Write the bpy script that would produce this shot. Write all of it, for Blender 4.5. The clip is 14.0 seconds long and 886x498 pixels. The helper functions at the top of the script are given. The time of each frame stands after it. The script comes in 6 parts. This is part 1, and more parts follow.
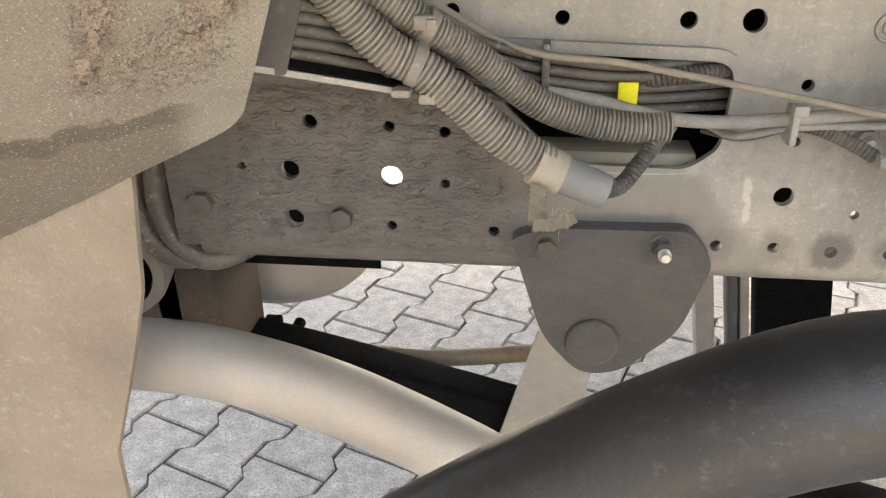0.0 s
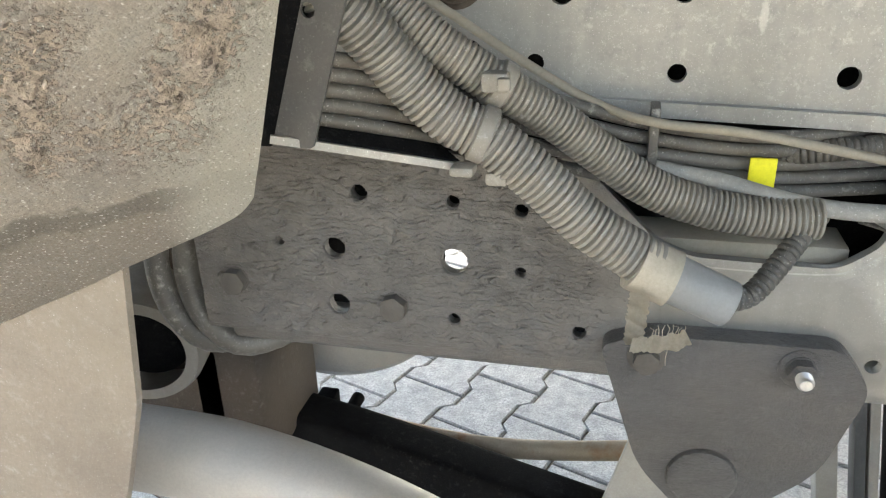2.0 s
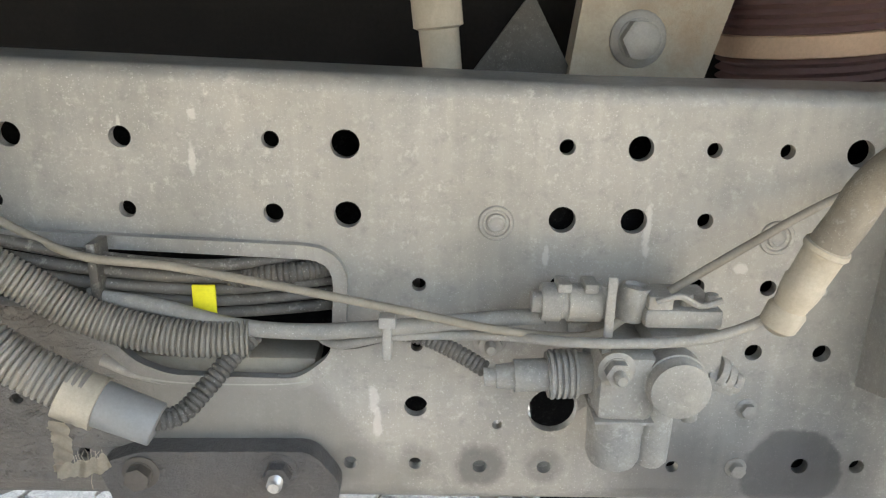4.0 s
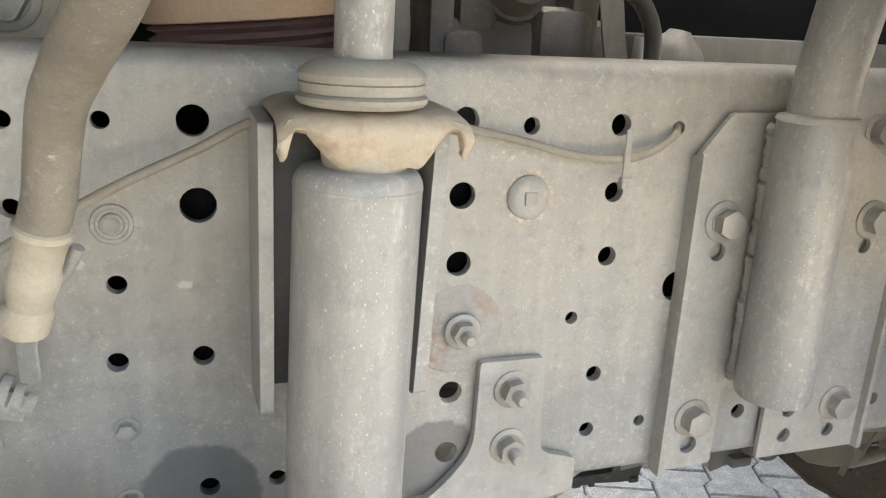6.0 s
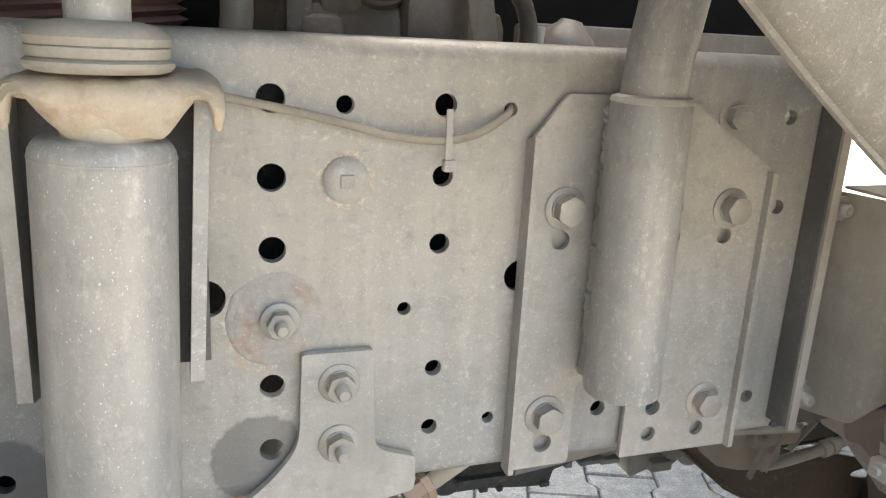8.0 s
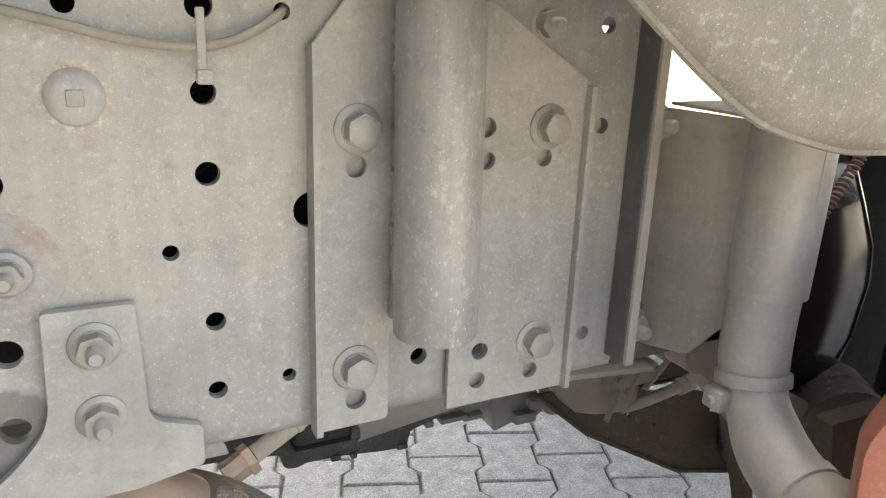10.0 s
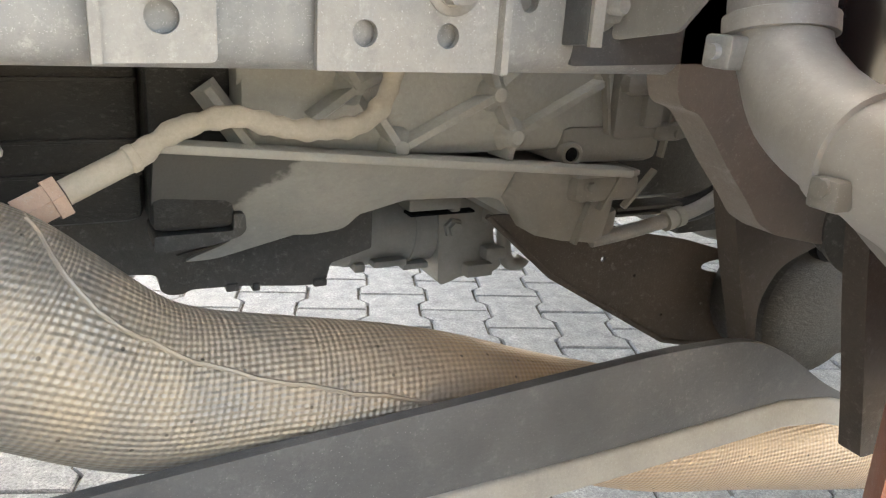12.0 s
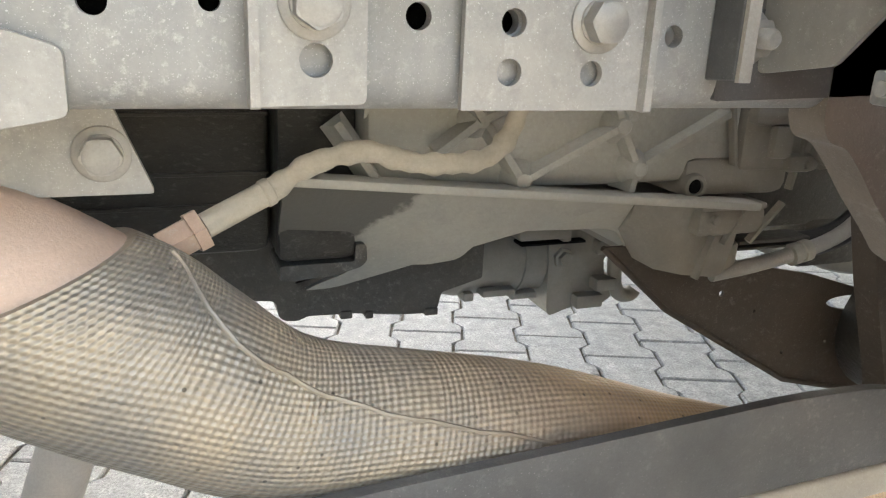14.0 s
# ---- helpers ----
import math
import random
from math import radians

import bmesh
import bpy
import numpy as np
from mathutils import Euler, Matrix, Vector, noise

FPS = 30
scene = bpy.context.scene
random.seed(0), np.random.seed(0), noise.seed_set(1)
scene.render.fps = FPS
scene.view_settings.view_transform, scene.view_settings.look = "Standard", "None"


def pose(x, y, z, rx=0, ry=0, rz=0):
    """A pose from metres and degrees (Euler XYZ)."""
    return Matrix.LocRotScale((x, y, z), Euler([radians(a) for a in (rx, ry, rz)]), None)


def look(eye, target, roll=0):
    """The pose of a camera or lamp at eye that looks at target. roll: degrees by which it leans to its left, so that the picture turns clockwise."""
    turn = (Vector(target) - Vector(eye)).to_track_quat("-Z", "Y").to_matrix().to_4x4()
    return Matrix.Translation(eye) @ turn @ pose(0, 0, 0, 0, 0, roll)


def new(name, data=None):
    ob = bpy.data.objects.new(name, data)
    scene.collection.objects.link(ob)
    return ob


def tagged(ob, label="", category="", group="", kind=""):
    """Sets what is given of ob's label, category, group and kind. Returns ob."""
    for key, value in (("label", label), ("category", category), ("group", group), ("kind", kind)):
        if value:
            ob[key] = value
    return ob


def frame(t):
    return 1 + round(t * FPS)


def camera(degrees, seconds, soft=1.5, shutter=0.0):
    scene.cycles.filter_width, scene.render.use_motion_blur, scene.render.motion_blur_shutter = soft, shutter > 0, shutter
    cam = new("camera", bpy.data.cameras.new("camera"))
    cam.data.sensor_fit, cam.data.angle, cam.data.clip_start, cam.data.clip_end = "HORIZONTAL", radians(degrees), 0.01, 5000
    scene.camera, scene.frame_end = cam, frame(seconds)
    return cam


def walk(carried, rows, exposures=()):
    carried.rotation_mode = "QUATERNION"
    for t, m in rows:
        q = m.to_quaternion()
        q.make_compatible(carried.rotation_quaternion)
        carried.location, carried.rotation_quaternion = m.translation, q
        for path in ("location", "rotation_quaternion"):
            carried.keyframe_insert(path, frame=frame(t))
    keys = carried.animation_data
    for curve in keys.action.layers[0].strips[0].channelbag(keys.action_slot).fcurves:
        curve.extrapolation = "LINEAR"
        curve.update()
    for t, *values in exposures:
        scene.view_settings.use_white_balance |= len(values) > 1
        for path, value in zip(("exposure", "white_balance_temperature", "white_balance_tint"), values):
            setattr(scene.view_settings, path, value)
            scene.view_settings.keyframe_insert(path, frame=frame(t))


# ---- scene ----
cam = camera(60.6, 14.0, soft=1.2)

PATH = [
    (0, (-0.022, -0.641, 1.011), (-0.238, 1.131, 0.109), -0.7),
    (0.5, (-0.062, -0.55, 1.014), (-0.555, 1.229, 0.246), -1.1),
    (1, (-0.071, -0.477, 0.998), (-0.65, 1.266, 0.206), -3.4),
    (1.5, (-0.073, -0.475, 0.994), (-0.598, 1.258, 0.146), -3.0),
    (2, (-0.029, -0.503, 0.999), (-0.475, 1.266, 0.18), -1.7),
    (2.5, (0.044, -0.511, 1.013), (-0.336, 1.291, 0.233), -1.4),
    (3, (0.106, -0.516, 1.025), (-0.173, 1.324, 0.292), -0.7),
    (3.5, (0.15, -0.514, 1.033), (0.016, 1.366, 0.365), 0.5),
    (4, (0.208, -0.506, 1.042), (0.244, 1.393, 0.416), 1.4),
    (4.2, (0.229, -0.504, 1.043), (0.346, 1.396, 0.427), 1.7),
    (6.3, (0.542, -0.468, 1.003), (1.156, 1.348, 0.434), 2.8),
    (6.5, (0.563, -0.471, 0.999), (1.155, 1.353, 0.433), 3.5),
    (7, (0.597, -0.474, 0.996), (1.172, 1.357, 0.435), 3.7),
    (7.2, (0.604, -0.477, 0.993), (1.19, 1.354, 0.443), 3.4),
    (9.3, (0.639, -0.492, 1.0), (1.302, 1.315, 0.458), 3.1),
    (9.5, (0.644, -0.486, 1.001), (1.345, 1.304, 0.45), 2.6),
    (10, (0.713, -0.458, 0.951), (1.57, 1.245, 0.347), 2.3),
    (10.5, (0.763, -0.43, 0.889), (1.744, 1.17, 0.196), 2.5),
    (11, (0.794, -0.427, 0.833), (1.812, 1.137, 0.112), 3.7),
    (11.5, (0.828, -0.404, 0.762), (1.812, 1.197, 0.077), 4.1),
    (12, (0.83, -0.38, 0.704), (1.71, 1.3, 0.068), 3.7),
    (12.5, (0.827, -0.368, 0.686), (1.624, 1.377, 0.119), 2.8),
    (13, (0.83, -0.368, 0.678), (1.594, 1.393, 0.116), 2.0),
    (13.5, (0.825, -0.368, 0.678), (1.564, 1.394, 0.086), 2.0),
    (14, (0.807, -0.36, 0.711), (1.489, 1.422, 0.112), 2.6),
]
walk(cam, [(t, look(e, g, r)) for t, e, g, r in PATH], [(0.0, 3.35, 7800, 8), (1.0, 3.48, 6900, 3), (2.5, 3.52, 6850, 1), (4.0, 3.42, 6850, 3), (6.5, 3.3, 6850, 3), (9.5, 3.17, 6850, 4), (10.5, 3.28, 7100, 4), (11.2, 3.42, 7250, 4), (12.0, 3.5, 7150, 4), (14.0, 3.5, 7150, 3)])

# world and light
world = bpy.data.worlds.new("sky")
scene.world = world
world.use_nodes = True
wn = world.node_tree.nodes
sky = wn.new("ShaderNodeTexSky")
sky.sky_type, sky.sun_disc = "NISHITA", False
sky.sun_elevation, sky.sun_rotation = radians(57), radians(63)
sky.air_density, sky.dust_density, sky.ozone_density = 1.0, 9.0, 1.0
wn["Background"].inputs["Strength"].default_value = 0.15
world.node_tree.links.new(sky.outputs["Color"], wn["Background"].inputs["Color"])
sun = new("sun", bpy.data.lights.new("sun", "SUN"))
sun.data.energy, sun.data.angle, sun.data.color = 4.5, radians(0.5), (1.0, 0.96, 0.90)
sun.matrix_world = look((1.0, .5, 1.73), (0, 0, 0))


# materials
def mat(name, a, b, rough=0.6, metal=0.0, scale=30.0, fine=400.0, bump=0.15, dust=0.0, dust_col=(0.5, 0.45, 0.37), spots=0.0, rust=0.0, coat=0.0, stretch=(1, 1, 1), streaks=0.0, stains_shade=(), rusts=(), under=0.0, band=None, spec=0.5, grain=0.32, oil=None, drips=(), crust=False):
    """Two tones mixed by coarse and fine noise, with dust film, pale spots, rust patches and fine relief."""
    m = bpy.data.materials.new(name)
    m.use_nodes = True
    n, l = m.node_tree.nodes, m.node_tree.links
    p = n["Principled BSDF"]
    geo = n.new("ShaderNodeNewGeometry")
    mp = n.new("ShaderNodeMapping")
    mp.inputs["Scale"].default_value = stretch
    l.new(geo.outputs["Position"], mp.inputs["Vector"])

    def noi(sc, detail=4.0, ro=0.6):
        t = n.new("ShaderNodeTexNoise")
        t.inputs["Scale"].default_value, t.inputs["Detail"].default_value, t.inputs["Roughness"].default_value = sc, detail, ro
        l.new(mp.outputs["Vector"], t.inputs["Vector"])
        return t.outputs["Fac"]

    def ramp(fac, lo, hi):
        r = n.new("ShaderNodeMapRange")
        r.inputs["From Min"].default_value, r.inputs["From Max"].default_value = lo, hi
        l.new(fac, r.inputs["Value"])
        return r.outputs["Result"]

    def mix(fac, x, y):
        k = n.new("ShaderNodeMix")
        k.data_type = "RGBA"
        if isinstance(fac, float):
            k.inputs[0].default_value = fac
        else:
            l.new(fac, k.inputs[0])
        for slot, v in ((6, x), (7, y)):
            if isinstance(v, tuple):
                k.inputs[slot].default_value = (*v, 1)
            else:
                l.new(v, k.inputs[slot])
        return k.outputs[2]

    def mul(x, y):
        k = n.new("ShaderNodeMath")
        k.operation = "MULTIPLY"
        for slot, v in ((0, x), (1, y)):
            if isinstance(v, float):
                k.inputs[slot].default_value = v
            else:
                l.new(v, k.inputs[slot])
        return k.outputs[0]

    def specks(sc, keep, size=0.26):
        w = n.new("ShaderNodeVectorMath")
        w.operation = "ADD"
        t = n.new("ShaderNodeTexNoise")
        t.inputs["Scale"].default_value, t.inputs["Detail"].default_value = sc * 1.6, 2.0
        l.new(mp.outputs["Vector"], t.inputs["Vector"])
        k = n.new("ShaderNodeVectorMath")
        k.operation = "SCALE"
        k.inputs["Scale"].default_value = 1.1 / sc
        l.new(t.outputs["Color"], k.inputs[0])
        l.new(mp.outputs["Vector"], w.inputs[0]), l.new(k.outputs[0], w.inputs[1])
        v = n.new("ShaderNodeTexVoronoi")
        v.inputs["Scale"].default_value = sc
        l.new(w.outputs[0], v.inputs["Vector"])
        s = n.new("ShaderNodeSeparateColor")
        l.new(v.outputs["Color"], s.inputs[0])
        return mul(ramp(v.outputs["Distance"], size, size * 0.46), mul(ramp(s.outputs[0], keep, keep + 0.02), ramp(s.outputs[1], 0.0, 1.0)))

    coarse, small = noi(scale), noi(fine, 4.0, 0.75)
    col = mix(ramp(coarse, 0.3, 0.7), a, b)
    col = mix(mul(ramp(small, 0.38, 0.68), grain), col, tuple(c * 0.6 for c in a))
    xyz = n.new("ShaderNodeSeparateXYZ")
    l.new(geo.outputs["Position"], xyz.inputs[0])

    def soft(v, lo, hi):
        r = n.new("ShaderNodeMapRange")
        r.interpolation_type = "SMOOTHSTEP"
        r.inputs["From Min"].default_value, r.inputs["From Max"].default_value = lo, hi
        l.new(v, r.inputs["Value"])
        return r.outputs["Result"]

    def add(x, y, op="ADD"):
        k = n.new("ShaderNodeMath")
        k.operation = op
        for slot, v in ((0, x), (1, y)):
            if isinstance(v, float):
                k.inputs[slot].default_value = v
            else:
                l.new(v, k.inputs[slot])
        return k.outputs[0]

    def spot(x, z, r, wobble, inner=0.86):
        d = n.new("ShaderNodeVectorMath")
        d.operation = "DISTANCE"
        c = n.new("ShaderNodeCombineXYZ")
        l.new(xyz.outputs["X"], c.inputs["X"]), l.new(xyz.outputs["Z"], c.inputs["Z"])
        l.new(c.outputs[0], d.inputs[0])
        d.inputs[1].default_value = (x, 0, z)
        return soft(add(d.outputs["Value"], mul(add(noi(70.0, 5.0), -0.5), wobble)), r, r * inner)

    if streaks:
        k = n.new("ShaderNodeMapping")
        k.inputs["Scale"].default_value = (70, 70, 5)
        l.new(geo.outputs["Position"], k.inputs["Vector"])
        t = n.new("ShaderNodeTexNoise")
        t.inputs["Scale"].default_value, t.inputs["Detail"].default_value = 1.0, 4.0
        l.new(k.outputs[0], t.inputs["Vector"])
        col = mix(mul(ramp(t.outputs["Fac"], 0.45, 0.7), streaks), col, (0.52, 0.50, 0.46))
    if dust:
        col = mix(mul(ramp(noi(scale * 0.35, 6.0), 0.3, 0.65), dust), col, dust_col)
    if rust:
        col = mix(mul(ramp(noi(scale * 0.6, 6.0, 0.7), 0.52, 0.66), rust), col, (0.30, 0.13, 0.045))
    if streaks:
        grime = mul(ramp(noi(5.0, 6.0, 0.65), 0.46, 0.66), 0.35)
        col = mix(grime, col, tuple(c * 0.55 for c in a))
        col = mix(mul(ramp(noi(38.0, 5.0, 0.7), 0.52, 0.72), 0.2), col, tuple(c * 0.6 for c in a))
    if spots:
        if spots >= 1.0:
            col = mix(mul(specks(430.0, 0.22), 1.0), col, (0.92, 0.90, 0.86))
            col = mix(mul(specks(620.0, 0.45), 0.7), col, tuple(c * 0.45 for c in a))
        patchy = ramp(noi(9.0, 3.0), 0.35, 0.6)
        col = mix(mul(specks(980.0, 0.55), spots * 0.8), col, (0.74, 0.73, 0.70))
        col = mix(mul(mul(specks(520.0, 0.66), ramp(noi(3.5, 3.0), 0.38, 0.62)), spots), col, (0.80, 0.78, 0.75))
        col = mix(mul(mul(specks(210.0, 0.90), patchy), spots * 0.7), col, (0.66, 0.63, 0.58))
        col = mix(mul(mul(ramp(noi(130.0, 6.0, 0.75), 0.54, 0.68), patchy), spots * 0.6), col, (0.60, 0.58, 0.54))
        col = mix(mul(ramp(noi(75.0, 6.0, 0.75), 0.47, 0.30), spots * 0.4), col, tuple(c * 0.62 for c in a))
    # round dark patches: damp stains, and shade put into the colour
    for x, z, r, q in stains_shade:
        col = mix(mul(spot(x, z, r, 0.012, q), 0.68 if q > 0.5 else 0.45), col, tuple(c * 0.36 for c in a))
    for x, z, r in rusts:
        col = mix(mul(mul(spot(x, z, r, 0.04), ramp(noi(60.0, 6.0, 0.7), 0.40, 0.70)), 0.6), col, (0.40, 0.27, 0.15))
        col = mix(mul(mul(spot(x, z, r * 0.95, 0.01), ramp(noi(190.0, 5.0, 0.75), 0.50, 0.62)), 0.65), col, (0.60, 0.57, 0.51))
        col = mix(mul(mul(spot(x, z, r * 0.95, 0.01), ramp(noi(160.0, 5.0, 0.75), 0.44, 0.34)), 0.6), col, (0.13, 0.115, 0.095))
    if band:
        o, d, lo, hi = band
        k = n.new("ShaderNodeVectorMath")
        k.operation = "DOT_PRODUCT"
        k.inputs[1].default_value = Vector(d).normalized()
        s = n.new("ShaderNodeVectorMath")
        s.operation = "SUBTRACT"
        s.inputs[1].default_value = o
        l.new(geo.outputs["Position"], s.inputs[0]), l.new(s.outputs[0], k.inputs[0])
        h = add(k.outputs["Value"], mul(add(noi(16.0, 5.0), -0.5), 0.05))
        col = mix(mul(mul(soft(h, lo - 0.005, lo), soft(h, hi + 0.004, hi)), 0.6), col, (0.13, 0.115, 0.09))
        col = mix(mul(soft(h, lo + 0.002, lo - 0.004), 0.45), col, (0.24, 0.20, 0.155))
    for x, z, rx, rz in drips:
        k = n.new("ShaderNodeMapping")
        k.vector_type = "TEXTURE"
        k.inputs["Location"].default_value, k.inputs["Scale"].default_value = (x, 0, z), (rx, 1, rz)
        c = n.new("ShaderNodeCombineXYZ")
        l.new(xyz.outputs["X"], c.inputs["X"]), l.new(xyz.outputs["Z"], c.inputs["Z"])
        l.new(c.outputs[0], k.inputs["Vector"])
        d = n.new("ShaderNodeVectorMath")
        d.operation = "LENGTH"
        l.new(k.outputs[0], d.inputs[0])
        col = mix(mul(soft(add(d.outputs["Value"], mul(add(noi(120.0, 5.0, 0.7), -0.5), 2.2)), 1.0, 0.5), 0.45), col, (0.66, 0.65, 0.62))
    if oil:
        k = n.new("ShaderNodeVectorMath")
        k.operation = "DOT_PRODUCT"
        k.inputs[1].default_value = Vector(oil[1]).normalized()
        s = n.new("ShaderNodeVectorMath")
        s.operation = "SUBTRACT"
        s.inputs[1].default_value = oil[0]
        l.new(geo.outputs["Position"], s.inputs[0]), l.new(s.outputs[0], k.inputs[0])
        col = mix(mul(soft(add(k.outputs["Value"], mul(add(noi(22.0, 5.0), -0.5), 0.05)), -0.003, 0.004), 0.8), col, (0.045, 0.043, 0.039))
    wrinkle = None
    if crust:
        at = n.new("ShaderNodeAttribute")
        at.attribute_name = "crust"
        ed = n.new("ShaderNodeAttribute")
        ed.attribute_name = "edge"
        col = mix(mul(ed.outputs["Fac"], 0.8), col, (0.64, 0.61, 0.53))
        col = mix(mul(specks(460.0, 0.35, 0.36), 1.0), col, (0.97, 0.95, 0.90))
        col = mix(mul(specks(560.0, 0.4), 0.8), col, (0.20, 0.17, 0.14))
        lumps = noi(230.0, 6.0, 0.6)
        face = mul(ramp(add(lumps, mul(at.outputs["Fac"], 0.26)), 0.57, 0.63), ramp(at.outputs["Fac"], 0.02, 0.2))
        col = mix(mul(face, 0.8), col, mix(ramp(noi(400.0, 4.0, 0.7), 0.4, 0.62), (0.56, 0.46, 0.37), (0.78, 0.67, 0.55)))
        cracks = mul(ramp(noi(170.0, 5.0, 0.65), 0.44, 0.38), ramp(at.outputs["Fac"], 0.25, 0.7))
        col = mix(mul(cracks, 0.7), col, (0.12, 0.09, 0.075))
        wrinkle = add(mul(face, 0.8), add(mul(noi(190.0, 6.0, 0.75), 0.35), mul(cracks, -0.8)))
    if under:
        edge = add(xyz.outputs["X"], mul(add(xyz.outputs["Z"], -0.77), 0.85))
        low = mul(soft(add(edge, mul(add(noi(25.0), -0.5), 0.03)), 0.132, 0.112), soft(xyz.outputs["Z"], 0.80, 0.76))
        coat_mask = mul(soft(add(xyz.outputs["X"], mul(add(noi(25.0), -0.5), 0.06)), 0.03, -0.07), soft(xyz.outputs["Z"], 0.87, 0.835))
        col = mix(mul(low, 0.62), col, (0.17, 0.165, 0.155))
        col = mix(mul(coat_mask, 0.9 * under), col, mix(ramp(noi(22.0, 5.0), 0.35, 0.65), (0.098, 0.089, 0.079), (0.138, 0.126, 0.112)))
        wrinkle = mul(noi(240.0, 4.0, 0.7), coat_mask)
    l.new(col, p.inputs["Base Color"])
    rr = n.new("ShaderNodeMapRange")
    rr.inputs["To Min"].default_value, rr.inputs["To Max"].default_value = max(0.03, rough - 0.12), min(1.0, rough + 0.12)
    l.new(coarse, rr.inputs["Value"])
    l.new(rr.outputs["Result"], p.inputs["Roughness"])
    p.inputs["Metallic"].default_value = metal
    p.inputs["Specular IOR Level"].default_value = spec
    p.inputs["Coat Weight"].default_value = coat
    if bump:
        bp = n.new("ShaderNodeBump")
        bp.inputs["Strength"].default_value, bp.inputs["Distance"].default_value = bump, 0.002
        l.new(small, bp.inputs["Height"])
        if wrinkle is not None:
            bw = n.new("ShaderNodeBump")
            bw.inputs["Strength"].default_value, bw.inputs["Distance"].default_value = 1.0, 0.005 if crust else 0.002
            l.new(wrinkle, bw.inputs["Height"])
            l.new(bw.outputs["Normal"], bp.inputs["Normal"])
        l.new(bp.outputs["Normal"], p.inputs["Normal"])
    return m


M_RAIL = mat("dusty_grey_paint", (0.205, 0.21, 0.215), (0.325, 0.325, 0.315), 0.40, 0.0, 9, 420, 0.15, 0.5, (0.44, 0.405, 0.335), 0.95, streaks=0.25, under=1.0, grain=0.2, spec=0.6, drips=((.36, .892, .0035, .026), (.29, .871, .003, .011), (.168, .756, .005, .014), (.047, .936, .003, .013), (.171, .733, .004, .016), (.049, .966, .004, .005), (.0, .96, .002, .006), (.43, .865, .006, .005), (.49, .848, .006, .003)),
             # the last three wide patches are shade painted low on the rail
             stains_shade=((.66, .698, .036, .9), (.494, .696, .042, .88), (.15, .7, .024, .45), (.2, .7, .022, .4), (.25, .698, .024, .55), (.3, .698, .02, .5), (.39, .70, .06, .3), (.42, .675, .09, .2), (.52, .67, .07, .2)), rusts=((.668, .80, .036), (.718, .898, .022)))
M_PLATE = mat("grey_bracket_paint", (0.28, 0.277, 0.265), (0.40, 0.392, 0.368), 0.45, 0.0, 16, 500, 0.12, 0.4, (0.46, 0.425, 0.355), 0.9, streaks=0.2)
M_TUBE = mat("damper_paint", (0.215, 0.22, 0.228), (0.32, 0.322, 0.32), 0.40, 0.1, 10, 700, 0.06, 0.4, (0.46, 0.43, 0.365), 0.95, stretch=(1, 1, .6), streaks=0.35)
M_RUST = mat("rusty_dusty_steel", (0.36, 0.28, 0.19), (0.46, 0.39, 0.29), 0.75, 0.0, 25, 350, 0.3, 0.3, (0.5, 0.44, 0.34), 0.2, 0.75)
M_CAP = mat("dusty_steel_with_rust", (0.40, 0.32, 0.22), (0.50, 0.43, 0.33), 0.65, 0.0, 40, 350, 0.4, 0.5, (0.53, 0.48, 0.39), 0.5, 0.55)
M_SHEET = mat("dark_grey_sheet", (0.07, 0.069, 0.071), (0.105, 0.103, 0.102), 0.5, 0.0, 16, 450, 0.1, 0.2, (0.17, 0.155, 0.135), 0.2)
M_VALVE = mat("dusty_grey_plastic", (0.20, 0.202, 0.20), (0.33, 0.326, 0.31), 0.6, 0.0, 45, 450, 0.3, 0.55, (0.45, 0.42, 0.355), 0.8, grain=0.45)
M_DUST = mat("dust_caked_rubber", (0.37, 0.33, 0.26), (0.47, 0.43, 0.35), 0.85, 0.0, 30, 350, 0.25, 0.4, (0.598, 0.529, 0.414))
M_DUST_GREY = mat("grey_dust_caked_rubber", (0.27, 0.25, 0.21), (0.37, 0.345, 0.295), 0.85, 0.0, 30, 350, 0.3, 0.4, (0.47, 0.43, 0.355))
M_HOSE = mat("dusty_corrugated_plastic", (0.11, 0.108, 0.103), (0.175, 0.171, 0.163), 0.5, 0.0, 20, 500, 0.15, 0.55, (0.45, 0.41, 0.34), 0.7, spec=0.6)
M_HOSE_DARK = mat("dusty_dark_conduit", (0.085, 0.083, 0.08), (0.14, 0.137, 0.13), 0.5, 0.0, 20, 500, 0.15, 0.55, (0.40, 0.365, 0.30), 0.7, spec=0.6)
M_CABLE = mat("dusty_cable_sheath", (0.04, 0.039, 0.038), (0.07, 0.068, 0.066), 0.5, 0.0, 30, 500, 0.15, 0.35, (0.30, 0.272, 0.222), 0.7)
M_WIRE = mat("dusty_tan_wire", (0.25, 0.225, 0.183), (0.34, 0.31, 0.255), 0.7, 0.0, 40, 500, 0.1)
M_TRI = mat("dark_grey_undercoat", (0.07, 0.07, 0.072), (0.11, 0.109, 0.11), 0.42, 0.0, 20, 150, 1.6, 0.25, (0.18, 0.167, 0.15), 0.12, stretch=(1, 1, 1.8))
M_GUARD = mat("mud_caked_plastic_panel", (0.50, 0.45, 0.39), (0.68, 0.615, 0.53), 0.6, 0.0, 18, 420, 0.9, 0.45, (0.61, 0.54, 0.455), 1.0, grain=0.6, crust=True, band=((-.225, 0, .878), (-.21, 0, 1), -.003, .006))
# black coat, also used where sheets and discs stand in for shade
M_BLACK = mat("black_coat_and_shade", (0.005, 0.005, 0.006), (0.011, 0.011, 0.011), 0.8, 0.0, 30, 400, 0.4, 0.0, (0.2, 0.2, 0.2), 0.06, spec=0.05)
